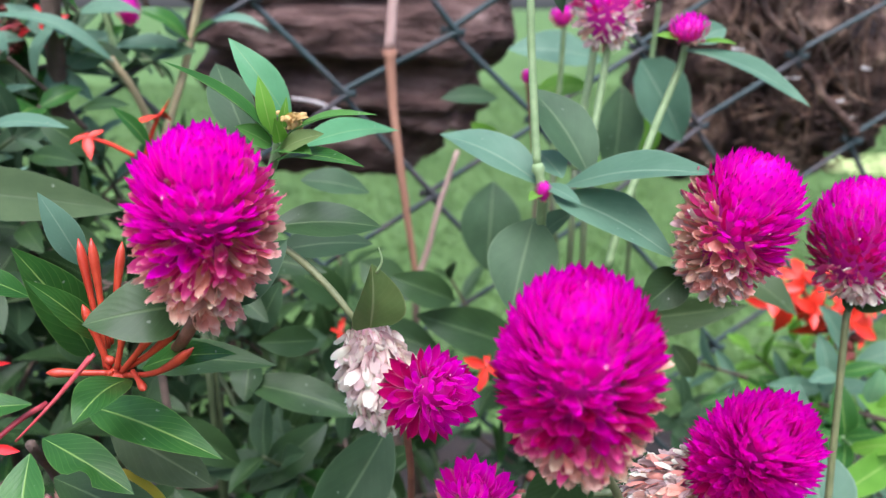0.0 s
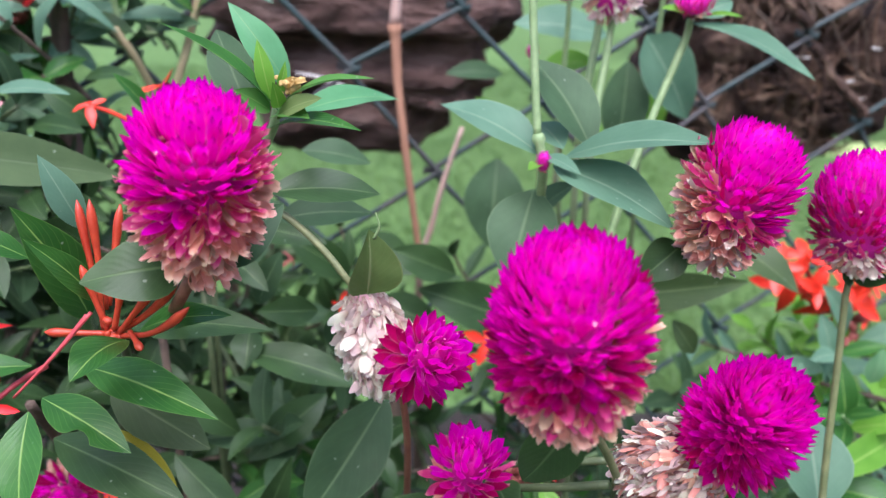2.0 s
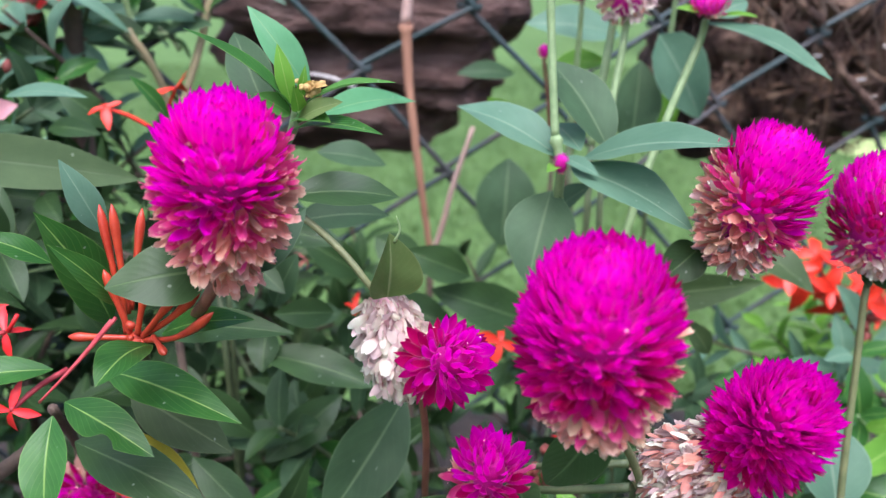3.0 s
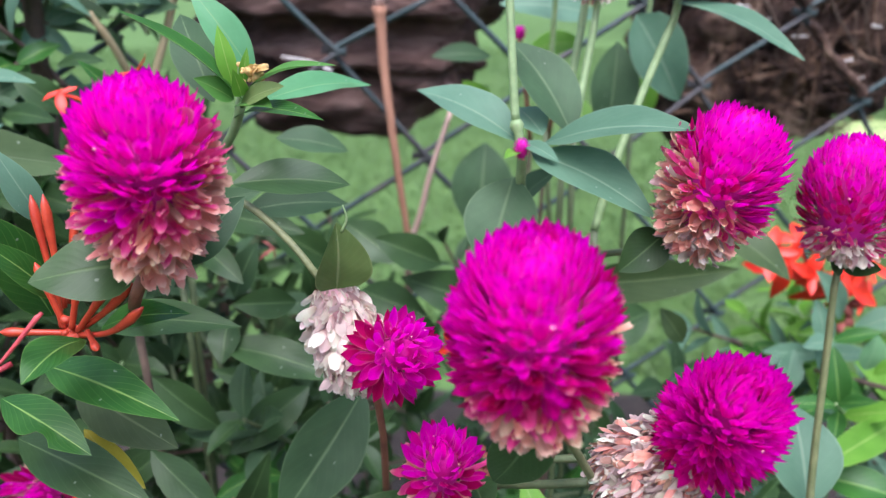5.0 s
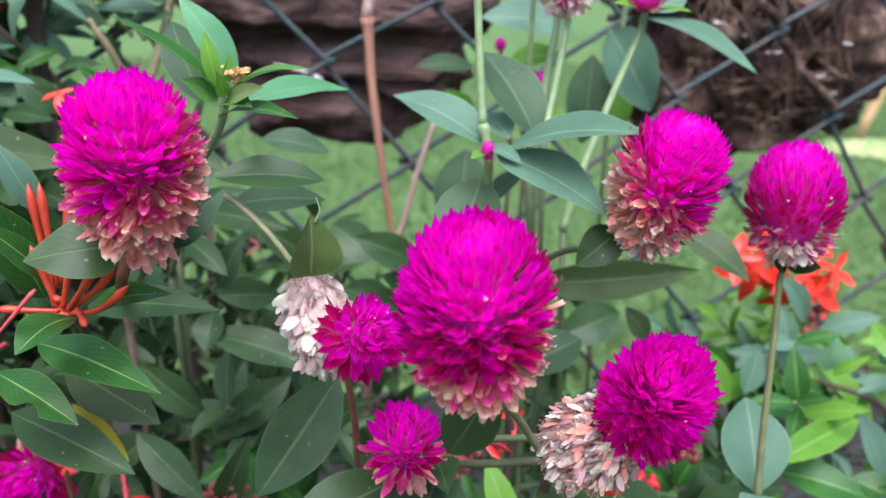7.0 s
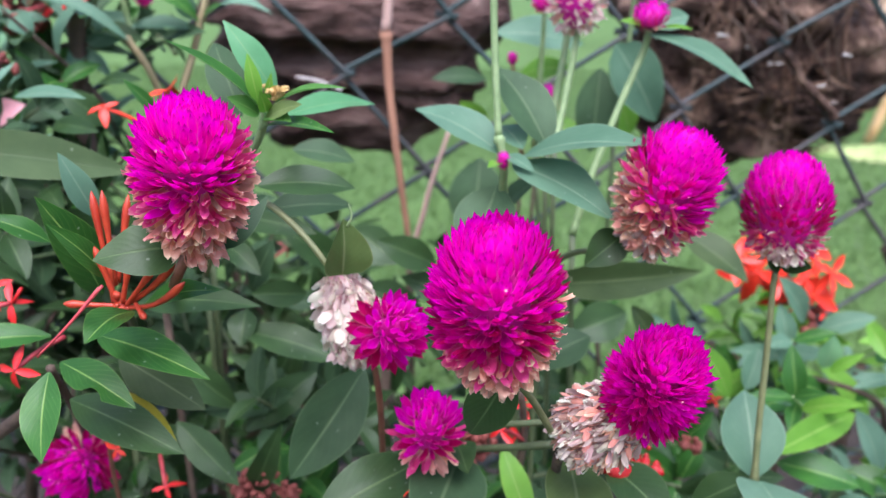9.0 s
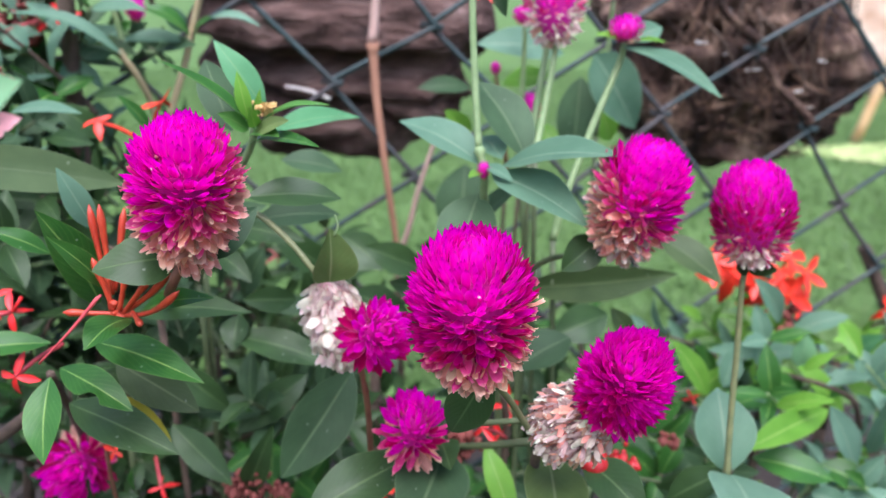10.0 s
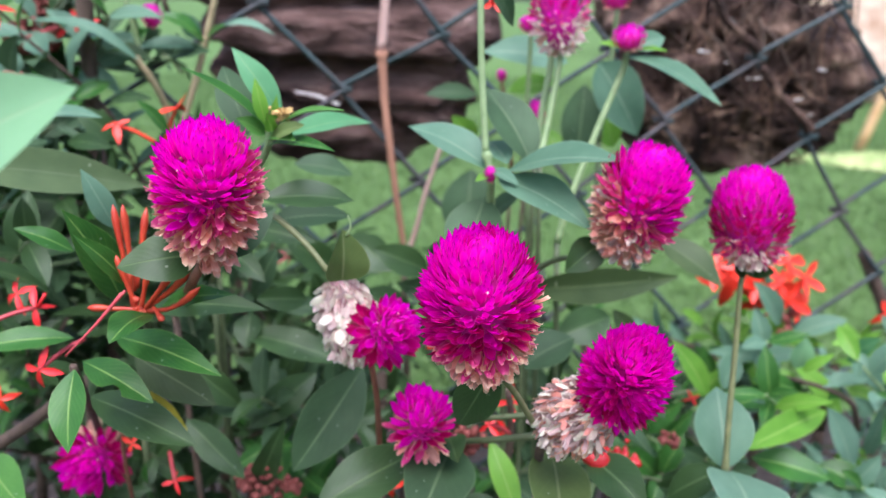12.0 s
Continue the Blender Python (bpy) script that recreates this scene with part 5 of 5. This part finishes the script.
for z in (0.5060, 0.5000, 0.4940, 0.4890):
    knobs(ixora_back, (-0.1690 + 0.3 * (0.5 - z), 0.2940, z), 0.0022, 14, 0.0016, "seedhead", "seed", int(z * 1e4))
knobs(ixora_back, (-0.1533, 0.2400, 0.4752), 0.0030, 30, 0.0015, "seedhead", "seed", 7, "")
knobs(ixora_back, (-0.1696, 0.2900, 0.4914), 0.0049, 40, 0.0020, "seedhead", "seed", 8, "")

ixora_right = thing("ixora_bush", (0.17, 0.29, 0.0), "jungle geranium bush with a bright orange flower cluster", "bush", "ixora bushes")
stalk(ixora_right, [(0.1647, 0.2850, 0.3776), (0.1651, 0.2850, 0.3484), (0.1659, 0.2850, 0.3048)], 0.00211, 0.00264, "bark", "branch", ())
stalk(ixora_right, [(0.1659, 0.2850, 0.3048), (0.1677, 0.2873, 0.1677), (0.1700, 0.2900, 0.0)], 0.00264, 0.00264, "bark", "branch")
stalk(ixora_right, [(0.2010, 0.2900, 0.3405), (0.1992, 0.2900, 0.3024)], 0.00193, 0.00276, "bark", "branch", ())
stalk(ixora_right, [(0.1992, 0.2900, 0.3024), (0.1951, 0.2900, 0.1663), (0.1900, 0.2900, 0.0)], 0.00276, 0.00276, "bark", "branch")
star_flower(ixora_right, (0.1307, 0.2720, 0.3958), (-0.4, -0.8, 0.5333333333333333), 0.0125, "orange", (0.1614, 0.2900, 0.3683), 21)
star_flower(ixora_right, (0.1405, 0.2760, 0.3891), (-0.25, -0.8, 0.4), 0.0127, "orange", (0.1614, 0.2900, 0.3683), 22)
star_flower(ixora_right, (0.1516, 0.2800, 0.3836), (-0.075, -0.8, 0.30000000000000004), 0.0129, "orange", (0.1614, 0.2900, 0.3683), 23)
star_flower(ixora_right, (0.1549, 0.2820, 0.3926), (0.0, -0.8, 0.5333333333333333), 0.0129, "orange", (0.1614, 0.2900, 0.3683), 24)
star_flower(ixora_right, (0.1607, 0.2780, 0.3859), (0.125, -0.8, 0.33333333333333337), 0.0128, "orange", (0.1614, 0.2900, 0.3683), 25)
star_flower(ixora_right, (0.1689, 0.2820, 0.3766), (0.225, -0.8, 0.14666666666666667), 0.0131, "orange", (0.1614, 0.2900, 0.3683), 26)
star_flower(ixora_right, (0.1760, 0.2840, 0.3861), (0.375, -0.8, 0.3866666666666667), 0.0130, "orange", (0.1614, 0.2900, 0.3683), 27)
star_flower(ixora_right, (0.1679, 0.2860, 0.3935), (0.225, -0.8, 0.5866666666666667), 0.0130, "orange", (0.1614, 0.2900, 0.3683), 28)
star_flower(ixora_right, (0.1774, 0.2850, 0.3721), (0.35, -0.8, 0.06666666666666671), 0.0132, "orange", (0.1614, 0.2900, 0.3683), 29)
star_flower(ixora_right, (0.1606, 0.2840, 0.3765), (0.05, -0.8, 0.16666666666666669), 0.0132, "orange", (0.1614, 0.2900, 0.3683), 30)
star_flower(ixora_right, (0.1449, 0.2840, 0.3958), (-0.2, -0.8, 0.6333333333333333), 0.0130, "orange", (0.1614, 0.2900, 0.3683), 31)
star_flower(ixora_right, (0.1409, 0.2860, 0.3825), (-0.325, -0.8, 0.33333333333333337), 0.0132, "orange", (0.1614, 0.2900, 0.3683), 32)
knobs(ixora_right, (0.1669, 0.2860, 0.3657), 0.0043, 30, 0.0019, "seedhead", "calyx", 9, "")
star_flower(ixora_right, (0.2267, 0.3000, 0.3621), (-0.1, -0.8, 0.5), 0.0094, "orange", None, 40)
leaf(ixora_right, (0.1248, 0.2050, 0.3453), (0.1731, 0.2400, 0.3425), 0.0114, "young", (0.1, -0.6, 0.8), shape='lance', fold=0.45)
leaf(ixora_right, (0.1692, 0.2750, 0.3610), (0.1914, 0.2700, 0.3715), 0.0103, "pale")
leaf(ixora_right, (0.1162, 0.2250, 0.3572), (0.0998, 0.2250, 0.3811), 0.0094, "young", (0.3, -0.8, 0.4))
leaf(ixora_right, (0.1637, 0.2750, 0.3663), (0.1432, 0.2620, 0.3923), 0.0111, "pale", (0.2, -0.8, 0.4))
leaf(ixora_right, (0.0417, 0.2250, 0.4017), (0.0980, 0.2200, 0.4096), 0.0137, "brown", (0.1, -0.97, 0.2), shape='lance')
leaf(ixora_right, (0.0930, 0.2350, 0.4190), (0.1150, 0.2220, 0.4050), 0.0138, "brown", (0.3, -0.7, 0.6))
leaf(ixora_right, (0.0587, 0.2100, 0.3887), (0.0375, 0.2000, 0.3809), 0.0153, "grey")
leaf(ixora_right, (0.0831, 0.2200, 0.3839), (0.0746, 0.2200, 0.3960), 0.0077, "brown", (0, -0.9, 0.45))
leaf(ixora_right, (0.1619, 0.2500, 0.3439), (0.1275, 0.2300, 0.3494), 0.0120, "gloss")
leaf(ixora_right, (0.1354, 0.2200, 0.3321), (0.1629, 0.2100, 0.3292), 0.0135, "gloss")
leaf(ixora_right, (0.1693, 0.2700, 0.3502), (0.1917, 0.2600, 0.3271), 0.0114, "young")
leaf(ixora_right, (0.1479, 0.2700, 0.3555), (0.1611, 0.2600, 0.3265), 0.0119, "young")
# sprout colour here paints sunlight on an ordinary leaf
leaf(ixora_right, (0.1949, 0.2700, 0.3507), (0.2018, 0.2600, 0.3670), 0.0091, "sprout")
leaf(ixora_right, (0.1300, 0.2450, 0.3490), (0.1370, 0.2550, 0.3630), 0.0100, "pale", (0, -0.8, 0.5))
leaf(ixora_right, (0.1490, 0.2550, 0.3540), (0.1420, 0.2500, 0.3700), 0.0070, "pale", (0, -0.8, 0.5))
leaf(ixora_right, (0.1620, 0.2500, 0.3570), (0.1640, 0.2500, 0.3720), 0.0100, "mint", (0, -0.8, 0.5))
leaf(ixora_right, (0.1620, 0.2450, 0.3580), (0.1720, 0.2400, 0.3690), 0.0050, "young", (0, -0.6, 0.8), shape='lance')
leaf(ixora_right, (0.1850, 0.2700, 0.3420), (0.2060, 0.2650, 0.3430), 0.0060, "pale", (0, -0.6, 0.8), shape='lance')
leaf(ixora_right, (0.1790, 0.2500, 0.3380), (0.1890, 0.2400, 0.3120), 0.0140, "pale", (0.3, -0.8, 0.5))
leaf(ixora_right, (0.2030, 0.2550, 0.3110), (0.2040, 0.2500, 0.3410), 0.0080, "pale", (-0.3, -0.8, 0.4))
leaf(ixora_right, (0.1840, 0.2300, 0.3190), (0.1900, 0.2250, 0.3120), 0.0070, "gloss", (0, -0.8, 0.5))
leaf(ixora_right, (0.1710, 0.2350, 0.3190), (0.1880, 0.2250, 0.3140), 0.0130, "gloss", (0, -0.6, 0.8))
leaf(ixora_right, (0.2090, 0.2900, 0.3250), (0.2200, 0.2850, 0.3230), 0.0080, "young", (0, -0.7, 0.7))
leaf(ixora_right, (0.1630, 0.2500, 0.3470), (0.1390, 0.2400, 0.3570), 0.0090, "gloss", (0, -0.8, 0.5))
leaf(ixora_right, (0.1580, 0.2150, 0.3200), (0.1710, 0.2100, 0.3180), 0.0090, "pale", (0, -0.8, 0.5))
stalk(ixora_right, [(0.1500, 0.2620, 0.3500), (0.1640, 0.2580, 0.3480), (0.1810, 0.2550, 0.3440), (0.1920, 0.2550, 0.3370), (0.2000, 0.2600, 0.3210)], 0.0009, 0.0013, "bark", "twig", ())
knobs(ixora_right, (0.1500, 0.2500, 0.3620), 0.0006, 4, 0.0015, "palestick", "bud_tip", 12, "")
stalk(ixora_right, [(0.1045, 0.1700, 0.3594), (0.1173, 0.1900, 0.3545), (0.1206, 0.1950, 0.3548)], 0.00093, 0.00130, "bark", "twig", ())
knobs(ixora_right, (0.1198, 0.1940, 0.3552), 0.0004, 3, 0.0012, "palestick", "bud_tip", 11, "")
star_flower(ixora_right, (0.1121, 0.2300, 0.3530), (0, -0.9, 0.3), 0.0037, "red", None, 41)

ixora_low = thing("ixora_bush", (0.03, 0.22, 0.0), "low jungle geranium with red flowers among dark leaves", "bush", "ixora bushes")
stalk(ixora_low, [(0.0323, 0.1700, 0.3890), (0.0342, 0.1750, 0.3714), (0.0325, 0.1800, 0.3455)], 0.00108, 0.00144, "bark", "branch", ())
stalk(ixora_low, [(0.0325, 0.1800, 0.3455), (0.0314, 0.1980, 0.1900), (0.0300, 0.2200, 0.0)], 0.00144, 0.00144, "bark", "branch")
star_flower(ixora_low, (0.0261, 0.1650, 0.3792), (-0.2, -0.8, 0.4), 0.0061, "red", (0.0343, 0.1750, 0.3692), 42)
star_flower(ixora_low, (0.0338, 0.1750, 0.3816), (0.2, -0.8, 0.4), 0.0074, "red", (0.0347, 0.1800, 0.3660), 43)
star_flower(ixora_low, (0.0323, 0.1750, 0.3714), (0.3, -0.8, 0.2), 0.0064, "red", (0.0350, 0.1800, 0.3593), 44)
star_flower(ixora_low, (-0.0061, 0.1700, 0.3514), (0.1, -0.8, 0.4), 0.0057, "orange", None, 45)
star_flower(ixora_low, (0.0151, 0.2350, 0.3800), (0.1, -0.8, 0.4), 0.0087, "orange", None, 46)
star_flower(ixora_low, (0.0082, 0.2350, 0.3732), (-0.2, -0.8, 0.4), 0.0072, "orange", None, 47)
star_flower(ixora_low, (-0.0399, 0.2600, 0.3816), (0.6, -0.3, 0.7), 0.0056, "orange", None, 48)
star_flower(ixora_low, (-0.0531, 0.2400, 0.4080), (0.6, -0.3, 0.7), 0.0045, "seedhead", None, 49)
star_flower(centre, (0.0262, 0.2180, 0.5060), (0.1, -0.9, 0.3), 0.0055, "orange", (0.0216, 0.1920, 0.5150), 61)
leaf(centre, (0.0216, 0.1920, 0.5155), (0.0322, 0.2080, 0.4985), 0.0070, "grey", (0.1, -0.9, 0.4), shape='lance')
knobs(ixora_low, (0.0203, 0.1800, 0.3646), 0.0031, 40, 0.0014, "seedhead", "seed", 12, "")
knobs(ixora_low, (0.0692, 0.1700, 0.3658), 0.0026, 24, 0.0013, "berry", "seed", 13, "")
knobs(ixora_low, (0.0952, 0.2000, 0.3534), 0.0017, 12, 0.0015, "seedhead", "seed", 14, "")
knobs(ixora_low, (0.0572, 0.1470, 0.3791), 0.0002, 3, 0.0029, "berry", "berry", 15, "round red berry")
leaf(ixora_low, (0.0268, 0.1650, 0.3734), (0.0359, 0.1500, 0.3532), 0.0082, "young", (0.1, -0.8, 0.5), shape='lance')
leaf(ixora_low, (-0.0279, 0.2000, 0.3542), (-0.0076, 0.1900, 0.3769), 0.0102, "deep")
leaf(ixora_low, (0.0042, 0.2400, 0.4029), (-0.0178, 0.2350, 0.4139), 0.0124, "deep", (0, -0.9, 0.45))
leaf(ixora_low, (-0.0249, 0.2500, 0.3886), (-0.0004, 0.2400, 0.3830), 0.0141, "deep", (0, -0.9, 0.45))

near_sprig = thing("leafy_sprig", (-0.12, 0.02, 0.0), "soft green leaf on a sprig close to the lens", "sprig", "")
leaf(near_sprig, (-0.0613, 0.0490, 0.4795), (-0.0277, 0.0450, 0.4969), 0.0170, "mint", (0.3, -0.8, 0.5))
stalk(near_sprig, [(-0.0613, 0.0490, 0.4795), (-0.0675, 0.0510, 0.4733)], 0.00058, 0.00072, "stem", "stem", ())
stalk(near_sprig, [(-0.0675, 0.0510, 0.4733), (-0.0911, 0.0371, 0.2603), (-0.1200, 0.0200, 0.0)], 0.00072, 0.00072, "darkstem", "stem")

dry_stick = thing("dry_stick", (-0.02, 0.335, 0.0), "thin reddish-brown dry stick standing by the fence", "stick", "")
stalk(dry_stick, [(-0.0200, 0.3380, 0.5217), (-0.0213, 0.3370, 0.5063), (-0.0235, 0.3350, 0.4826)], 0.00225, 0.00235, "palestick", "stem", (0.97,), 0.22)
stalk(dry_stick, [(-0.0234, 0.3350, 0.4827), (-0.0225, 0.3350, 0.4608), (-0.0199, 0.3340, 0.4353), (-0.0165, 0.3330, 0.4059), (-0.0128, 0.3320, 0.3782)], 0.00235, 0.00135, "stick", "stem", (0.0,), 0.22)
stalk(dry_stick, [(-0.0128, 0.3320, 0.3782), (-0.0161, 0.3334, 0.2080), (-0.0200, 0.3350, 0.0)], 0.00166, 0.00166, "bark", "stem")

pale_stick = thing("dry_stick", (-0.01, 0.34, 0.0), "thin pale dry stick leaning by the fence", "stick", "")
stalk(pale_stick, [(0.0069, 0.3440, 0.4367), (-0.0025, 0.3420, 0.4083), (-0.0076, 0.3410, 0.3881), (-0.0135, 0.3400, 0.3716)], 0.00115, 0.00165, "palestick", "stem", ())
stalk(pale_stick, [(-0.0135, 0.3400, 0.3716), (-0.0119, 0.3400, 0.2044), (-0.0100, 0.3400, 0.0)], 0.00165, 0.00200, "bark", "stem")


UNIT = {k: [finish(blade(1.0, wd, bo, 0.3, sh, tw, 0.02, i), MAT[k], "leaf") for i, (wd, bo, sh, tw) in enumerate(
    ((0.34, 0.06, "lance", 0.3), (0.4, 0.1, "oval", -0.3), (0.3, 0.03, "lance", 0.1), (0.44, 0.08, "oval", 0.4)))] for k in ("grey", "gloss", "deep", "pale", "young", "brown")}


def sprigs(owner, low, high, count, kinds, size, seed, lift=0.5):
    """Leafy side shoots: a thin twig with pairs of leaves set crosswise."""
    r = random.Random(seed)
    for k in range(count):
        b = Vector([r.uniform(a, c) for a, c in zip(low, high)])
        way = Vector((r.gauss(0, 0.7), r.gauss(-0.35, 0.5), r.uniform(0.1, 1.0) * 2 * lift)).normalized()
        long = size * r.uniform(0.9, 1.5)
        pts = [b - way * long * 0.4, b + Vector((0, 0, 0.002)), b + way * long]
        stalk(owner, pts, size * 0.045, size * 0.025, r.choice(("darkstem", "bark", "stem")), "twig")
        kind = r.choice(kinds)
        side = way.orthogonal().normalized()
        side = Matrix.Rotation(r.uniform(0, 3.1), 3, way) @ side
        for q in range(3):
            at = b + way * long * (0.25 + 0.36 * q)
            side = Matrix.Rotation(radians(r.uniform(70, 110)), 3, way) @ side
            for s in (1, -1):
                d = (side * s + way * r.uniform(0.35, 0.9)).normalized()
                d.z -= 0.15
                ln = size * r.uniform(0.8, 1.25) * (1 - 0.14 * q)
                m = aim(at, at + d, way + Vector((0, -0.3, 0.5)))
                placed("leaf", r.choice(UNIT[kind if r.random() < 0.8 else r.choice(kinds)]), m @ Matrix.Diagonal((ln, ln, ln, 1)), owner)


sprigs(ixora_near, (-0.2080, 0.1800, 0.2986), (-0.0853, 0.2600, 0.4223), 26, ('deep', 'deep', 'gloss'), 0.022, 101)
sprigs(ixora_near, (-0.1316, 0.2000, 0.2531), (-0.0288, 0.2800, 0.3723), 20, ('deep', 'deep', 'grey'), 0.023, 102)
sprigs(ixora_low, (-0.0517, 0.2000, 0.2294), (0.1246, 0.3000, 0.3566), 30, ('deep', 'gloss', 'grey'), 0.024, 103)
# mostly paler kinds, so that the colour shows this foliage as lit
sprigs(ixora_right, (0.1126, 0.2300, 0.2157), (0.2750, 0.3100, 0.3500), 58, ('young', 'pale', 'pale', 'pale', 'gloss'), 0.022, 104)
sprigs(ixora_right, (0.1502, 0.2700, 0.3208), (0.2428, 0.3100, 0.3533), 12, ('young', 'pale', 'gloss'), 0.02, 107)
sprigs(ixora_back, (-0.2507, 0.2700, 0.3944), (-0.1307, 0.3300, 0.5008), 38, ('grey', 'deep', 'gloss', 'pale'), 0.026, 105)
sprigs(ixora_back, (-0.2048, 0.2150, 0.3906), (-0.1204, 0.2600, 0.4568), 14, ('grey', 'pale', 'grey', 'gloss'), 0.024, 108)
sprigs(ixora_back, (-0.1506, 0.2500, 0.3605), (-0.0688, 0.3200, 0.4338), 10, ('deep', 'grey'), 0.022, 106)
sprigs(ixora_back, (-0.2400, 0.3050, 0.4750), (-0.1250, 0.3350, 0.5250), 16, ('deep', 'deep', 'grey'), 0.022, 109)
leaf(ixora_low, (0.0303, 0.2500, 0.3792), (-0.0096, 0.2400, 0.3978), 0.0176, "deep", (0, -0.8, 0.5))
leaf(ixora_low, (0.0034, 0.2600, 0.3633), (-0.0251, 0.2500, 0.3821), 0.0148, "deep", (0, -0.8, 0.5))
leaf(ixora_low, (-0.0319, 0.2700, 0.4072), (-0.0113, 0.2600, 0.3953), 0.0148, "deep", (0, -0.8, 0.5))
leaf(ixora_low, (-0.0358, 0.2600, 0.3949), (-0.0570, 0.2500, 0.4132), 0.0131, "deep", (0, -0.8, 0.5))
leaf(ixora_low, (0.0519, 0.2600, 0.3989), (0.0375, 0.2500, 0.3793), 0.0145, "deep", (0, -0.8, 0.5))
leaf(ixora_low, (0.0827, 0.2600, 0.3757), (0.0572, 0.2500, 0.3691), 0.0171, "deep", (0, -0.8, 0.5))
leaf(ixora_low, (-0.0659, 0.2200, 0.4270), (-0.0349, 0.2100, 0.4242), 0.0102, "deep", (0, -0.7, 0.6))
leaf(ixora_low, (-0.0792, 0.2400, 0.4436), (-0.0594, 0.2300, 0.4374), 0.0099, "deep", (0, -0.7, 0.6))

# filler foliage with the shade put into its dark leaf colour
dense_a = thing("ixora_bush", (-0.196, 0.265, 0.0), "dense jungle geranium foliage coloured dark for the shade", "bush", "ixora bushes")
stalk(dense_a, [(-0.1729, 0.2650, 0.3690), (-0.1964, 0.2650, 0.2290)], 0.00231, 0.00283, "bark", "branch", ())
stalk(dense_a, [(-0.1964, 0.2650, 0.2290), (-0.1962, 0.2650, 0.1260), (-0.1960, 0.2650, 0.0)], 0.00283, 0.00283, "bark", "branch")
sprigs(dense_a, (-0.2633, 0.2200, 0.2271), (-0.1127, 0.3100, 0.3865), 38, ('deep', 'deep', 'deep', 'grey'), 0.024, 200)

dense_b = thing("ixora_bush", (-0.108, 0.285, 0.0), "dense jungle geranium foliage coloured dark for the shade", "bush", "ixora bushes")
stalk(dense_b, [(-0.0972, 0.2850, 0.3434), (-0.1085, 0.2850, 0.2137)], 0.00249, 0.00304, "bark", "branch", ())
stalk(dense_b, [(-0.1085, 0.2850, 0.2137), (-0.1083, 0.2850, 0.1175), (-0.1080, 0.2850, 0.0)], 0.00304, 0.00304, "bark", "branch")
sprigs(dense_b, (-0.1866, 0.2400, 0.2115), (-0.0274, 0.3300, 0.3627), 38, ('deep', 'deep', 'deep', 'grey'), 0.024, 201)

dense_c = thing("ixora_bush", (-0.024, 0.285, 0.0), "dense jungle geranium foliage coloured dark for the shade", "bush", "ixora bushes")
stalk(dense_c, [(-0.0212, 0.2850, 0.3326), (-0.0239, 0.2850, 0.1970)], 0.00250, 0.00306, "bark", "branch", ())
stalk(dense_c, [(-0.0239, 0.2850, 0.1970), (-0.0239, 0.2850, 0.1083), (-0.0240, 0.2850, 0.0)], 0.00306, 0.00306, "bark", "branch")
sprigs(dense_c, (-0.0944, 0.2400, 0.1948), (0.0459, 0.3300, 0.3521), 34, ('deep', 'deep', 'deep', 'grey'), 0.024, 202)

dense_d = thing("ixora_bush", (0.102, 0.29, 0.0), "dense jungle geranium foliage coloured dark for the shade", "bush", "ixora bushes")
stalk(dense_d, [(0.0924, 0.2900, 0.3066), (0.1025, 0.2900, 0.1761)], 0.00257, 0.00315, "bark", "branch", ())
stalk(dense_d, [(0.1025, 0.2900, 0.1761), (0.1023, 0.2900, 0.0969), (0.1020, 0.2900, 0.0)], 0.00315, 0.00315, "bark", "branch")
sprigs(dense_d, (0.0277, 0.2500, 0.1739), (0.1731, 0.3300, 0.3271), 30, ('deep', 'deep', 'deep', 'grey'), 0.024, 203)

dense_e = thing("ixora_bush", (-0.191, 0.285, 0.0), "dense jungle geranium foliage coloured dark for the shade", "bush", "ixora bushes")
stalk(dense_e, [(-0.1810, 0.2850, 0.4166), (-0.1908, 0.2850, 0.3598)], 0.00234, 0.00286, "bark", "branch", ())
stalk(dense_e, [(-0.1908, 0.2850, 0.3598), (-0.1909, 0.2850, 0.1979), (-0.1910, 0.2850, 0.0)], 0.00286, 0.00286, "bark", "branch")
sprigs(dense_e, (-0.2480, 0.2500, 0.3588), (-0.1253, 0.3200, 0.4331), 22, ('deep', 'deep', 'deep', 'grey'), 0.024, 204)

dense_f = thing("ixora_bush", (-0.105, 0.325, 0.0), "dense jungle geranium foliage against the fence, coloured dark for shade", "bush", "ixora bushes")
stalk(dense_f, [(-0.1000, 0.3250, 0.3900), (-0.1050, 0.3250, 0.2000), (-0.1050, 0.3250, 0.0)], 0.0022, 0.0030, "bark", "branch")
sprigs(dense_f, (-0.2300, 0.3050, 0.2800), (-0.0250, 0.3400, 0.3740), 42, ('deep', 'deep', 'deep', 'brown'), 0.024, 205)

dark_stick = thing("dry_stick", (0.33, 0.41, 0.0), "dark weathered stick caught in the wire fence", "stick", "")
stalk(dark_stick, [(0.2681, 0.4030, 0.3588), (0.2776, 0.4040, 0.3428), (0.2923, 0.4050, 0.3155), (0.3173, 0.4060, 0.2663)], 0.00387, 0.00423, "bark", "stem", ())
stalk(dark_stick, [(0.3173, 0.4060, 0.2663), (0.3230, 0.4078, 0.1465), (0.3300, 0.4100, 0.0)], 0.00423, 0.00423, "bark", "stem")
part("splinter", tube(bmesh.new(), smooth_path([Vector((-0.0754, 0.3720, 0.4579)), Vector((-0.0635, 0.3710, 0.4560)), Vector((-0.0515, 0.3730, 0.4509))], 4), 0.0007, 0.0013, 6, 0.3), MAT["chip"], weathered_log, "pale broken twig end")
